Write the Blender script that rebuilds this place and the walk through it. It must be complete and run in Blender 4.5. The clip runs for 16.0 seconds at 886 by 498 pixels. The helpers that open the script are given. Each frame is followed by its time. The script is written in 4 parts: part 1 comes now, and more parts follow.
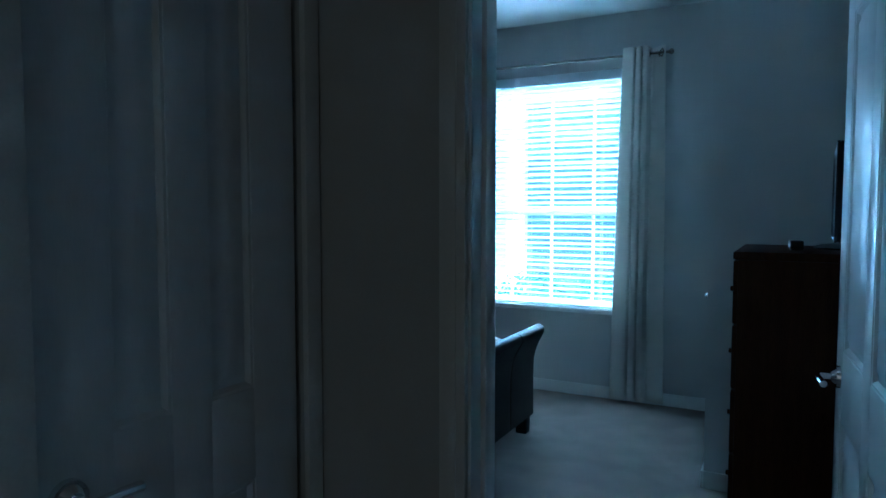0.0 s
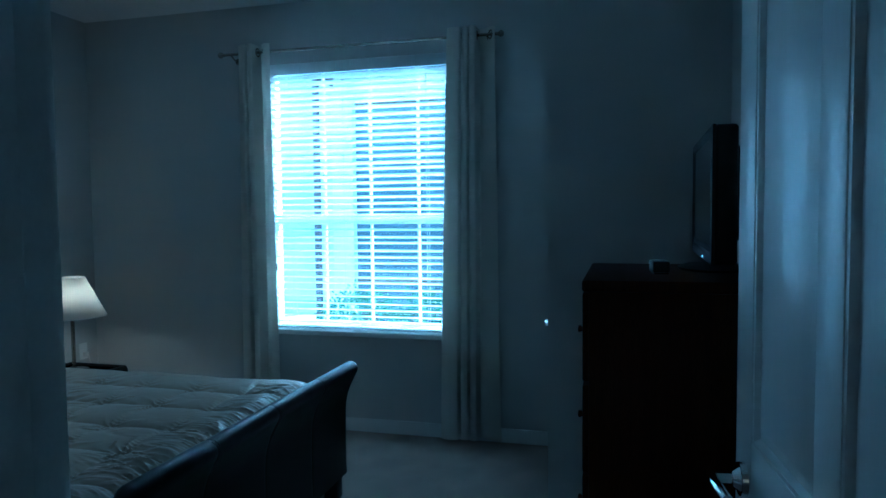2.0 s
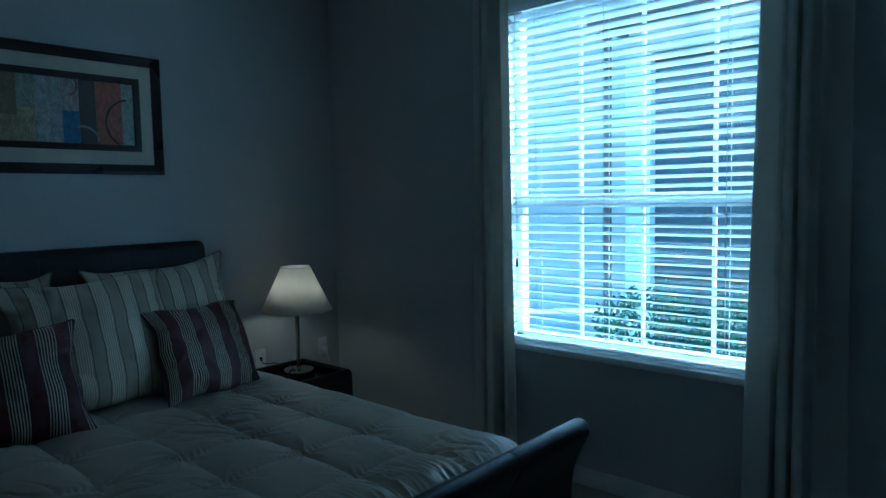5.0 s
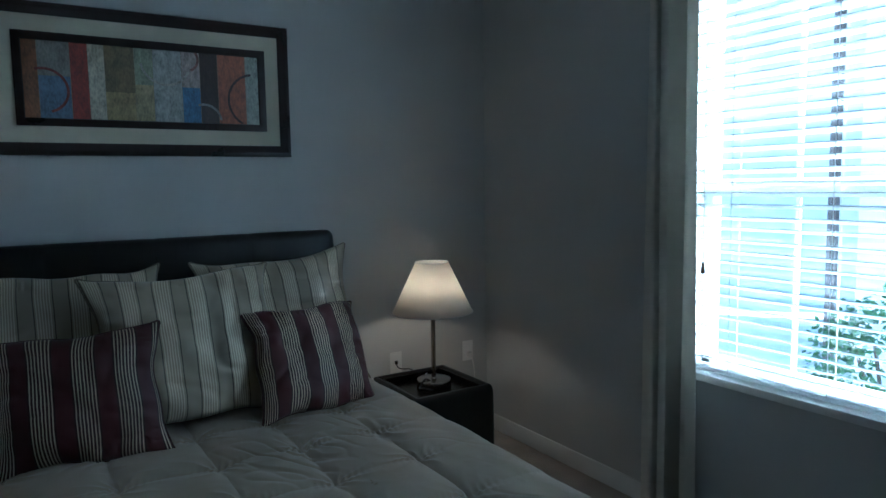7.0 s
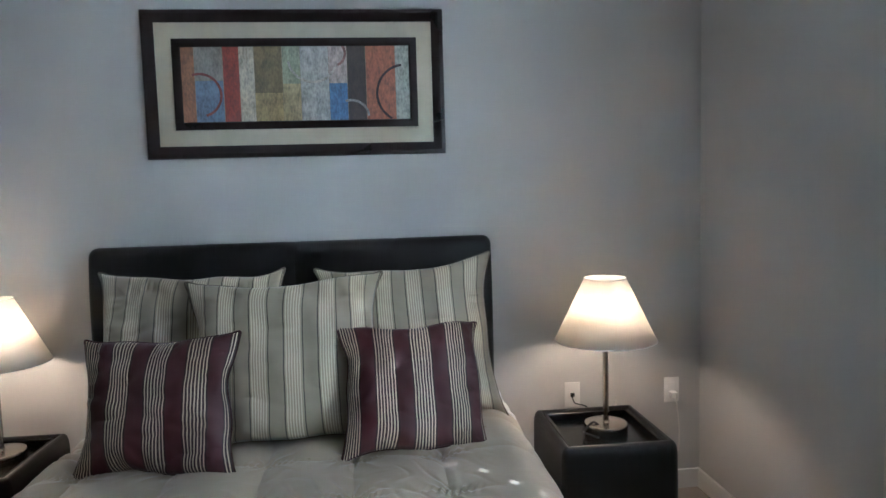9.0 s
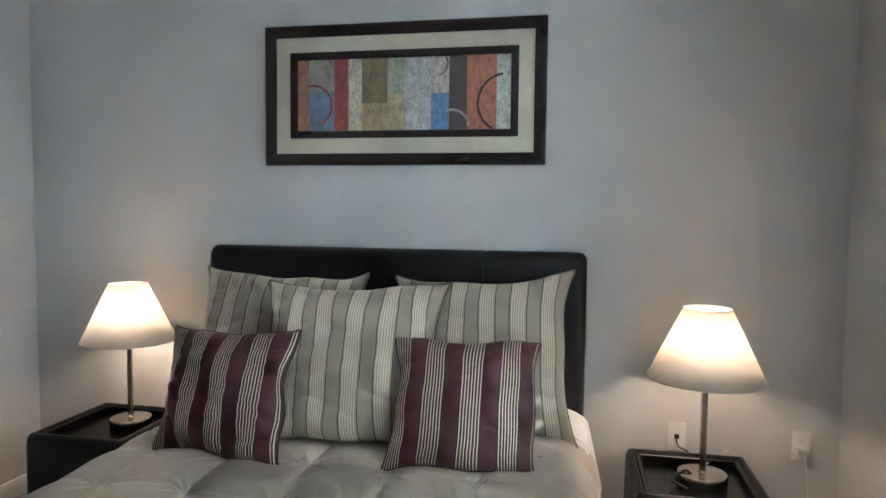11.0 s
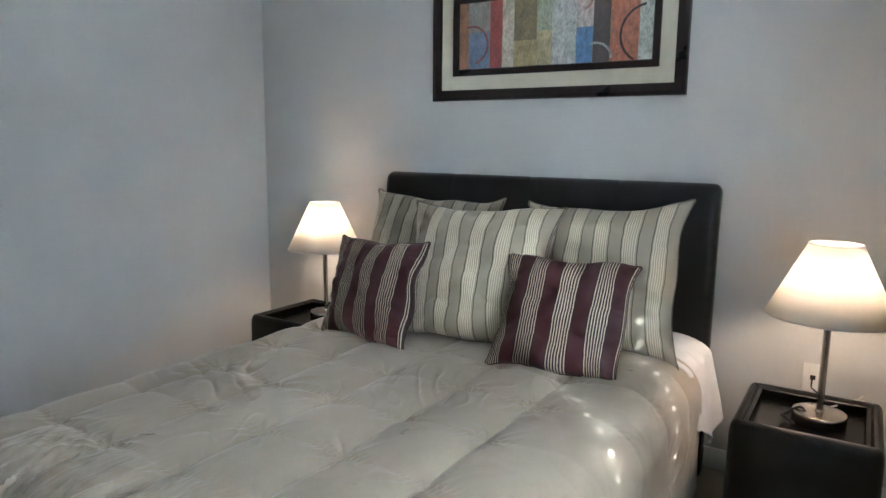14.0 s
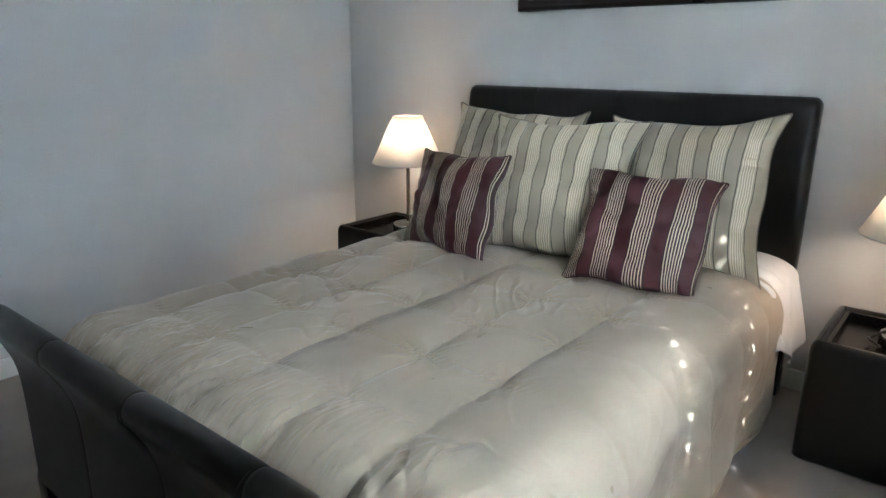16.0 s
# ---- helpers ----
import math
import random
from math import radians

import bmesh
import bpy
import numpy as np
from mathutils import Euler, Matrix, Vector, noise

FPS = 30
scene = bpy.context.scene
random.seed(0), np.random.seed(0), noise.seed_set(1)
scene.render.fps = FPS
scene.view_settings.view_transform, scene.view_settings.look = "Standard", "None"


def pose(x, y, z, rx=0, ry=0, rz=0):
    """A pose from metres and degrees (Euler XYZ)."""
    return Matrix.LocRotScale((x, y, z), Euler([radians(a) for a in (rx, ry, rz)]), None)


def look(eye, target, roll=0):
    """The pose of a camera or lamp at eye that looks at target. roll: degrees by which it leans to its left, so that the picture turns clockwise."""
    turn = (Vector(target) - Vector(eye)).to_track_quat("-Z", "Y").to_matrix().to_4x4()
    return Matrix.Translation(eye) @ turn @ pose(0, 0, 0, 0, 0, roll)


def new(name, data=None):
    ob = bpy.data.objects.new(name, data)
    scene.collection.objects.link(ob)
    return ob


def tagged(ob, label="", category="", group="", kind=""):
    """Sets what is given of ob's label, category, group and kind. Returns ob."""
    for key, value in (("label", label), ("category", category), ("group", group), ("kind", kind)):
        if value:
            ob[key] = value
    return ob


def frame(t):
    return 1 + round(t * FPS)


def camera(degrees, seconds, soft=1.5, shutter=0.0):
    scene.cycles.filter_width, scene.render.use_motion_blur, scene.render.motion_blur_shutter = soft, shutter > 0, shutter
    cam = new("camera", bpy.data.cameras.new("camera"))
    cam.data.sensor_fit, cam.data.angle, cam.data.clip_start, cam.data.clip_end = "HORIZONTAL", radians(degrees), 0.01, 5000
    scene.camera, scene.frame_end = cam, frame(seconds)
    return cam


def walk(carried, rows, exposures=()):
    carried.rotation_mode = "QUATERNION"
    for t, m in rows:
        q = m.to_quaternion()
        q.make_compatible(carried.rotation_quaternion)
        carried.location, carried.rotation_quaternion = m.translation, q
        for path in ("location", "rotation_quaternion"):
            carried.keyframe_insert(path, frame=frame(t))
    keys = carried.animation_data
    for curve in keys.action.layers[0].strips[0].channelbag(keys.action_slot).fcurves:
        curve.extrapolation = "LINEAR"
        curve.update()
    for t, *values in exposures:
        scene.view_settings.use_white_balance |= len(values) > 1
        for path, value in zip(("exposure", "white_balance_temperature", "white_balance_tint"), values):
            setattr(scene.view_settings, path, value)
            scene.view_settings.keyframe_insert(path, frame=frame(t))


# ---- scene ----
cam = camera(66.6, 16.0)
PATH = [
    (0, (3.773, -4.881, 1.396), (2.841, -3.116, 1.274), 0.0),
    (0.5, (3.749, -4.711, 1.388), (3.037, -2.845, 1.272), -0.1),
    (1, (3.693, -4.487, 1.41), (3.183, -2.557, 1.284), -0.3),
    (1.5, (3.662, -4.286, 1.405), (3.211, -2.342, 1.276), -0.6),
    (2, (3.67, -4.025, 1.415), (3.155, -2.096, 1.305), -0.6),
    (2.5, (3.655, -3.813, 1.408), (3.093, -1.897, 1.299), 0.0),
    (3, (3.635, -3.6, 1.416), (2.991, -1.71, 1.295), 0.1),
    (3.5, (3.612, -3.407, 1.405), (2.893, -1.546, 1.27), 0.2),
    (4, (3.62, -3.139, 1.408), (2.648, -1.395, 1.292), -0.7),
    (4.5, (3.543, -2.964, 1.384), (2.361, -1.356, 1.25), -0.5),
    (5, (3.473, -2.805, 1.399), (2.138, -1.323, 1.248), -1.1),
    (7.5, (3.088, -2.056, 1.404), (1.307, -1.169, 1.21), -1.1),
    (8, (3.067, -1.843, 1.386), (1.193, -1.172, 1.196), -1.6),
    (8.5, (3.005, -1.619, 1.361), (1.061, -1.184, 1.182), -1.9),
    (9, (2.88, -1.444, 1.385), (0.897, -1.247, 1.215), -1.6),
    (9.5, (2.803, -1.346, 1.379), (0.81, -1.339, 1.21), -1.2),
    (12, (2.785, -0.727, 1.37), (0.897, -1.374, 1.247), 1.0),
    (12.5, (2.803, -0.601, 1.362), (0.977, -1.404, 1.216), 0.6),
    (13, (2.845, -0.524, 1.363), (1.093, -1.469, 1.175), 0.4),
    (13.5, (2.858, -0.483, 1.358), (1.143, -1.481, 1.104), 0.8),
    (14, (2.881, -0.475, 1.346), (1.211, -1.529, 1.034), 0.6),
    (14.5, (2.888, -0.46, 1.33), (1.267, -1.563, 0.936), 0.6),
    (15, (2.893, -0.447, 1.322), (1.332, -1.602, 0.846), 0.5),
    (15.5, (2.896, -0.437, 1.279), (1.374, -1.625, 0.757), 0.7),
    (16, (2.92, -0.44, 1.335), (1.431, -1.657, 0.786), 0.3),
]
BULB_E, SLAT_TILT, HALL_E = 6.0, -18.0, 0.10
EXPOSURES = [(0.0, 3.8, 3520.0, -15.0), (1.0, 3.2, 3270.0, -18.0), (2.5, 2.6, 3350.0, -20.0), (5.0, 1.68, 3580.0, -20.0), (7.5, 2.98, 4450.0, -6.0), (8.5, 3.70, 4500.0, -3.0), (9.0, 4.31, 5020.0, 2.5), (12.0, 4.54, 5330.0, 2.5), (16.0, 4.73, 5300.0, 2.5)]
walk(cam, [(t, look(eye, target, roll)) for t, eye, target, roll in PATH], EXPOSURES)

# ---------- exposure, world, sun ----------
world = bpy.data.worlds.new("sky")
scene.world = world
world.use_nodes = True
wn = world.node_tree.nodes
sky = wn.new("ShaderNodeTexSky")
sky.sky_type = 'NISHITA'
sky.sun_disc = False
SUN_DIR = Vector((-1.2, -1.0, -1.24)).normalized()
sky.sun_elevation = math.asin(-SUN_DIR.z)
sky.sun_rotation = math.atan2(-SUN_DIR.x, -SUN_DIR.y)
wn["Background"].inputs["Strength"].default_value = 0.15
world.node_tree.links.new(sky.outputs["Color"], wn["Background"].inputs["Color"])
sun = new("sun", bpy.data.lights.new("sun", 'SUN'))
sun.data.energy, sun.data.angle, sun.data.color = 5.0, radians(0.5), (1.0, 0.95, 0.88)
sun.matrix_world = look((0, 0, 0), SUN_DIR)
# added warm fill lamp, unseen, for light reaching the hall from behind the camera
hall = new("hall_fill_light", bpy.data.lights.new("hall_fill_light", 'AREA'))
hall.data.shape, hall.data.size, hall.data.size_y = 'RECTANGLE', 0.78, 1.1
hall.data.energy, hall.data.color = HALL_E, (1.0, 0.65, 0.39)
hall.matrix_world = look((3.48, -6.61, 1.48), (3.48, -5.0, 1.48))


# ---------- materials ----------
def mat(name, col, rough=0.6, metal=0.0, var=0.08, scale=8.0, fine=120.0, bump=0.1, col2=None, spec=0.5, sheen=0.0, stretch=(1, 1, 1), coords="Object", coat=0.0, bdist=0.002, folds=None, rvar=0.08):
    m = bpy.data.materials.new(name)
    m.use_nodes = True
    n, l = m.node_tree.nodes, m.node_tree.links
    b = n["Principled BSDF"]
    tc = n.new("ShaderNodeTexCoord")
    mp = n.new("ShaderNodeMapping")
    mp.inputs["Scale"].default_value = stretch
    l.new(tc.outputs[coords], mp.inputs["Vector"])
    big = n.new("ShaderNodeTexNoise")
    big.inputs["Scale"].default_value, big.inputs["Detail"].default_value = scale, 4
    l.new(mp.outputs[0], big.inputs["Vector"])
    sm = n.new("ShaderNodeTexNoise")
    sm.inputs["Scale"].default_value, sm.inputs["Detail"].default_value = fine, 3
    l.new(mp.outputs[0], sm.inputs["Vector"])
    mixf = n.new("ShaderNodeMath")
    mixf.operation = 'ADD'
    l.new(big.outputs["Fac"], mixf.inputs[0])
    l.new(sm.outputs["Fac"], mixf.inputs[1])
    rp = n.new("ShaderNodeMapRange")
    rp.inputs["From Min"].default_value, rp.inputs["From Max"].default_value = 0.7, 1.3
    l.new(mixf.outputs[0], rp.inputs["Value"])
    mx = n.new("ShaderNodeMix")
    mx.data_type = 'RGBA'
    c2 = col2 or tuple(c * (1 - var * 2) for c in col)
    mx.inputs["A"].default_value, mx.inputs["B"].default_value = (*c2, 1), (*[min(1, c * (1 + var * 0.5)) for c in col], 1)
    l.new(rp.outputs[0], mx.inputs["Factor"])
    l.new(mx.outputs["Result"], b.inputs["Base Color"])
    rr = n.new("ShaderNodeMapRange")
    rr.inputs["To Min"].default_value, rr.inputs["To Max"].default_value = max(0.03, rough - rvar), min(1, rough + rvar)
    l.new(big.outputs["Fac"], rr.inputs["Value"])
    l.new(rr.outputs[0], b.inputs["Roughness"])
    b.inputs["Metallic"].default_value = metal
    b.inputs["Specular IOR Level"].default_value = spec
    b.inputs["Sheen Weight"].default_value = sheen
    b.inputs["Coat Weight"].default_value = coat
    if bump:
        bp = n.new("ShaderNodeBump")
        bp.inputs["Strength"].default_value, bp.inputs["Distance"].default_value = bump, bdist
        l.new(sm.outputs["Fac"], bp.inputs["Height"])
        l.new(bp.outputs[0], b.inputs["Normal"])
        if folds:
            fs, fd = folds
            nz = n.new("ShaderNodeTexNoise")
            nz.noise_type = 'RIDGED_MULTIFRACTAL'
            nz.inputs["Scale"].default_value, nz.inputs["Detail"].default_value, nz.inputs["Distortion"].default_value = fs, 2.5, 0.8
            l.new(mp.outputs[0], nz.inputs["Vector"])
            b3 = n.new("ShaderNodeBump")
            b3.inputs["Strength"].default_value, b3.inputs["Distance"].default_value = 0.6, fd
            l.new(nz.outputs["Fac"], b3.inputs["Height"])
            l.new(bp.outputs[0], b3.inputs["Normal"])
            l.new(b3.outputs[0], b.inputs["Normal"])
    return m


def striped(name, stops, repeat, rough=0.42, axis="X", sheen=0.04):
    """Woven stripes across the cloth: stops are (place, colour) over one repeat in metres."""
    m = mat(name, (0.5, 0.5, 0.5), rough, 0, 0.05, 12, 700, 0.25, sheen=sheen, folds=(6, 0.008))
    n, l = m.node_tree.nodes, m.node_tree.links
    tc = n.new("ShaderNodeTexCoord")
    sp = n.new("ShaderNodeSeparateXYZ")
    l.new(tc.outputs["UV"], sp.inputs[0])
    dv = n.new("ShaderNodeMath")
    dv.operation = 'DIVIDE'
    dv.inputs[1].default_value = repeat
    l.new(sp.outputs[axis], dv.inputs[0])
    fr = n.new("ShaderNodeMath")
    fr.operation = 'FRACT'
    l.new(dv.outputs[0], fr.inputs[0])
    cr = n.new("ShaderNodeValToRGB")
    cr.color_ramp.interpolation = 'CONSTANT'
    e = cr.color_ramp.elements
    while len(e) < len(stops):
        e.new(0.5)
    for i, (p, c) in enumerate(stops):
        e[i].position = p
        e[i].color = (*c, 1)
    l.new(fr.outputs[0], cr.inputs[0])
    mul = n.new("ShaderNodeMix")
    mul.data_type, mul.blend_type = 'RGBA', 'MULTIPLY'
    mul.inputs["Factor"].default_value = 0.22
    l.new(cr.outputs[0], mul.inputs["A"])
    b = n["Principled BSDF"]
    old = b.inputs["Base Color"].links[0].from_socket
    l.new(old, mul.inputs["B"])
    l.new(mul.outputs["Result"], b.inputs["Base Color"])
    return m


def glass_mat(name, tint=(1, 1, 1), rough=0.0):
    m = bpy.data.materials.new(name)
    m.use_nodes = True
    b = m.node_tree.nodes["Principled BSDF"]
    b.inputs["Base Color"].default_value = (*tint, 1)
    b.inputs["Transmission Weight"].default_value = 1.0
    b.inputs["Roughness"].default_value = rough
    b.inputs["IOR"].default_value = 1.45
    return m


M_WALL = mat("wall_paint", (0.55, 0.545, 0.528), 0.72, 0, 0.03, 2.5, 260, 0.12)
M_CEIL = mat("ceiling_paint", (0.80, 0.79, 0.77), 0.85, 0, 0.04, 3, 90, 0.5)
M_TRIM = mat("white_trim_paint", (0.78, 0.78, 0.76), 0.45, 0, 0.03, 5, 150, 0.05, spec=0.3)
M_DOOR = mat("white_door_paint", (0.78, 0.79, 0.80), 0.31, 0, 0.03, 3, 90, 0.06, stretch=(6, 6, 0.5), rvar=0.015)
M_CARPET = mat("beige_carpet", (0.40, 0.33, 0.27), 0.95, 0, 0.18, 5, 380, 0.9, sheen=0.3, bdist=0.006)
M_LEATHER = mat("dark_brown_leather", (0.0085, 0.007, 0.0065), 0.32, 0, 0.2, 7, 420, 0.28, col2=(0.005, 0.0045, 0.0045), spec=0.38)
M_TRAY = mat("black_tray_leather", (0.0035, 0.0032, 0.0032), 0.24, 0, 0.2, 7, 420, 0.15, spec=0.25)
M_THREAD = mat("stitch_thread", (0.05, 0.045, 0.04), 0.7)
M_DUVET = mat("champagne_comforter", (0.39, 0.328, 0.247), 0.31, 0, 0.03, 14, 500, 0.08, sheen=0.10, folds=(11.0, 0.0025))
M_SHEET = mat("white_cotton", (0.80, 0.79, 0.78), 0.8, 0, 0.03, 15, 400, 0.2, folds=(9, 0.006))
M_WOOD = mat("dark_oak_veneer", (0.050, 0.019, 0.007), 0.60, 0, 0.3, 4, 40, 0.15, spec=0.1, col2=(0.024, 0.009, 0.0035), stretch=(9, 9, 0.8))
M_BLACK = mat("black_plastic", (0.010, 0.010, 0.011), 0.42, 0, 0.1, 9, 300, 0.05, spec=0.25)
M_SCREEN = mat("tv_screen_glass", (0.010, 0.011, 0.013), 0.12, 0, 0.05, 4, 60, 0.0)
M_STEEL = mat("brushed_steel", (0.46, 0.43, 0.39), 0.24, 1.0, 0.06, 6, 300, 0.1, stretch=(1, 1, 0.1))
M_CHROME = mat("polished_chrome", (0.75, 0.75, 0.76), 0.10, 1.0, 0.02, 6, 60, 0.0)
M_CURT = mat("cream_curtain", (0.76, 0.73, 0.66), 0.8, 0, 0.04, 6, 420, 0.25, sheen=0.2)
M_VINYL = mat("white_vinyl", (0.80, 0.81, 0.82), 0.4, 0, 0.02, 5, 80, 0.0)
M_SLAT = mat("white_blind_slat", (0.80, 0.81, 0.82), 0.42, 0, 0.03, 9, 60, 0.05)
M_PLATE = mat("white_plate_plastic", (0.78, 0.77, 0.74), 0.35, 0, 0.02, 9, 60, 0.0)
M_CORD = mat("white_cord", (0.70, 0.68, 0.64), 0.5, 0, 0.03, 9, 60, 0.0)
M_FRAME = mat("espresso_frame", (0.022, 0.011, 0.010), 0.30, 0, 0.12, 5, 60, 0.04)
M_MAT = mat("cream_linen_mat", (0.63, 0.585, 0.46), 0.8, 0, 0.06, 12, 500, 0.25)
M_GLASS = glass_mat("window_glass")
M_STUCCO = mat("cream_stucco", (0.66, 0.60, 0.52), 0.9, 0, 0.08, 1.2, 60, 0.6)
M_ROOF = mat("roof_shingle", (0.16, 0.12, 0.10), 0.9, 0, 0.2, 2, 30, 0.6)
M_GRASS = mat("lawn", (0.07, 0.11, 0.035), 0.95, 0, 0.3, 0.6, 40, 0.8, col2=(0.045, 0.07, 0.02), bdist=0.02)
M_LEAF = mat("shrub_leaf", (0.06, 0.12, 0.035), 0.5, 0, 0.3, 6, 30, 0.1, col2=(0.03, 0.07, 0.018))
M_BARK = mat("bark", (0.12, 0.09, 0.06), 0.9, 0, 0.2, 9, 60, 0.5)
M_SCREENING = mat("insect_screen", (0.09, 0.10, 0.11), 0.6, 0, 0.1, 2, 10, 0.0)
M_DARKGLASS = mat("dark_window_pane", (0.02, 0.025, 0.03), 0.08, 0, 0.1, 2, 10, 0.0)
M_SHADE = mat("white_lamp_shade", (0.85, 0.82, 0.76), 0.8, 0, 0.02, 12, 420, 0.15)
_b = M_SHADE.node_tree.nodes["Principled BSDF"]
_tr = M_SHADE.node_tree.nodes.new("ShaderNodeBsdfTranslucent")
_tr.inputs["Color"].default_value = (0.93, 0.88, 0.80, 1)
_mx = M_SHADE.node_tree.nodes.new("ShaderNodeMixShader")
_mx.inputs[0].default_value = 0.42
M_SHADE.node_tree.links.new(_b.outputs[0], _mx.inputs[1])
M_SHADE.node_tree.links.new(_tr.outputs[0], _mx.inputs[2])
M_SHADE.node_tree.links.new(_mx.outputs[0], M_SHADE.node_tree.nodes["Material Output"].inputs[0])
_b = M_CURT.node_tree.nodes["Principled BSDF"]
_tr = M_CURT.node_tree.nodes.new("ShaderNodeBsdfTranslucent")
_tr.inputs["Color"].default_value = (0.62, 0.60, 0.54, 1)
_mx = M_CURT.node_tree.nodes.new("ShaderNodeMixShader")
_mx.inputs[0].default_value = 0.34
M_CURT.node_tree.links.new(_b.outputs[0], _mx.inputs[1])
M_CURT.node_tree.links.new(_tr.outputs[0], _mx.inputs[2])
M_CURT.node_tree.links.new(_mx.outputs[0], M_CURT.node_tree.nodes["Material Output"].inputs[0])
_b = M_SLAT.node_tree.nodes["Principled BSDF"]
_tr = M_SLAT.node_tree.nodes.new("ShaderNodeBsdfTranslucent")
_tr.inputs["Color"].default_value = (0.80, 0.82, 0.84, 1)
_mx = M_SLAT.node_tree.nodes.new("ShaderNodeMixShader")
_mx.inputs[0].default_value = 0.22
M_SLAT.node_tree.links.new(_b.outputs[0], _mx.inputs[1])
M_SLAT.node_tree.links.new(_tr.outputs[0], _mx.inputs[2])
M_SLAT.node_tree.links.new(_mx.outputs[0], M_SLAT.node_tree.nodes["Material Output"].inputs[0])
M_BULB = bpy.data.materials.new("lit_bulb")
M_BULB.use_nodes = True
_b = M_BULB.node_tree.nodes["Principled BSDF"]
_b.inputs["Emission Color"].default_value = (1.0, 0.67, 0.44, 1)
_b.inputs["Emission Strength"].default_value = BULB_E
TAUPE, TAUPE2, IVORY, GREY = (0.355, 0.305, 0.222), (0.40, 0.345, 0.25), (0.72, 0.64, 0.47), (0.075, 0.06, 0.048)
M_SHAM = striped("striped_sham", [(0, TAUPE), (0.075, GREY), (0.110, TAUPE2)] + [q for k in range(6) for q in ((0.15 + 0.078 * k, IVORY), (0.184 + 0.078 * k, TAUPE2))] + [(0.630, GREY), (0.662, TAUPE)], 0.110)
WINE, WINE2, CREAM, DARK = (0.062, 0.009, 0.013), (0.026, 0.005, 0.006), (0.60, 0.50, 0.36), (0.026, 0.007, 0.008)
M_WINE = striped("burgundy_stripe", [(0, WINE), (0.36, WINE2)] + [q for k in range(7) for q in ((0.41 + 0.080 * k, CREAM), (0.440 + 0.080 * k, DARK))] + [(0.965, WINE)], 0.118, rough=0.5, sheen=0.0)
M_PIPE = mat("wine_piping", (0.05, 0.010, 0.012), 0.5, 0, 0.1, 12, 500, 0.2)
M_PIPE2 = mat("taupe_piping", (0.17, 0.14, 0.105), 0.5, 0, 0.1, 12, 500, 0.2)


# ---------- helpers ----------
def add_box(bm, lo, hi, bevel=0.0, seg=2):
    g = bmesh.ops.create_cube(bm, size=1.0, matrix=Matrix.LocRotScale([(a + b) / 2 for a, b in zip(lo, hi)], None, [abs(b - a) for a, b in zip(lo, hi)]))
    if bevel:
        es = list({e for v in g["verts"] for e in v.link_edges})
        bmesh.ops.bevel(bm, geom=es, offset=bevel, segments=seg, profile=0.5, affect='EDGES')
    return bm


def box(lo, hi, bevel=0.0, seg=2):
    return add_box(bmesh.new(), lo, hi, bevel, seg)


def add_cone(bm, r1, r2, z0, z1, at=(0, 0), seg=32, caps=True, m=None):
    mm = Matrix.Translation((at[0], at[1], (z0 + z1) / 2))
    bmesh.ops.create_cone(bm, cap_ends=caps, segments=seg, radius1=r1, radius2=r2, depth=z1 - z0, matrix=(m @ mm) if m else mm)
    return bm


def lathe(profile, seg=48):
    """A turned shape from (radius, height) pairs about the z axis."""
    bm = bmesh.new()
    rings = [[bm.verts.new((r * math.cos(2 * math.pi * i / seg), r * math.sin(2 * math.pi * i / seg), z)) for i in range(seg)] for r, z in profile]
    for a, b in zip(rings, rings[1:]):
        for i in range(seg):
            bm.faces.new((a[i], a[(i + 1) % seg], b[(i + 1) % seg], b[i]))
    return bm


def tube(points, r, seg=8):
    """A smooth cord or bar along points."""
    pts = [Vector(p) for p in points]
    fine = []
    for i in range(len(pts) - 1):
        p0, p1, p2, p3 = pts[max(i - 1, 0)], pts[i], pts[i + 1], pts[min(i + 2, len(pts) - 1)]
        for k in range(8):
            t = k / 8
            fine.append(0.5 * ((2 * p1) + (p2 - p0) * t + (2 * p0 - 5 * p1 + 4 * p2 - p3) * t * t + (3 * p1 - p0 - 3 * p2 + p3) * t ** 3))
    fine.append(pts[-1])
    bm = bmesh.new()
    rings = []
    for i, p in enumerate(fine):
        d = (fine[min(i + 1, len(fine) - 1)] - fine[max(i - 1, 0)]).normalized()
        a = d.orthogonal().normalized() if not rings else (rings[-1][1] - d * rings[-1][1].dot(d)).normalized()
        b = d.cross(a)
        rings.append(([bm.verts.new(p + r * (a * math.cos(2 * math.pi * k / seg) + b * math.sin(2 * math.pi * k / seg))) for k in range(seg)], a))
    for (u, _), (v, _) in zip(rings, rings[1:]):
        for k in range(seg):
            bm.faces.new((u[k], u[(k + 1) % seg], v[(k + 1) % seg], v[k]))
    bm.faces.new(rings[0][0][::-1])
    bm.faces.new(rings[-1][0])
    return bm


def grid_mesh(nu, nv, fn):
    bm = bmesh.new()
    vs = [[bm.verts.new(fn(i / nu, j / nv)) for j in range(nv + 1)] for i in range(nu + 1)]
    for i in range(nu):
        for j in range(nv):
            bm.faces.new((vs[i][j], vs[i + 1][j], vs[i + 1][j + 1], vs[i][j + 1]))
    return bm


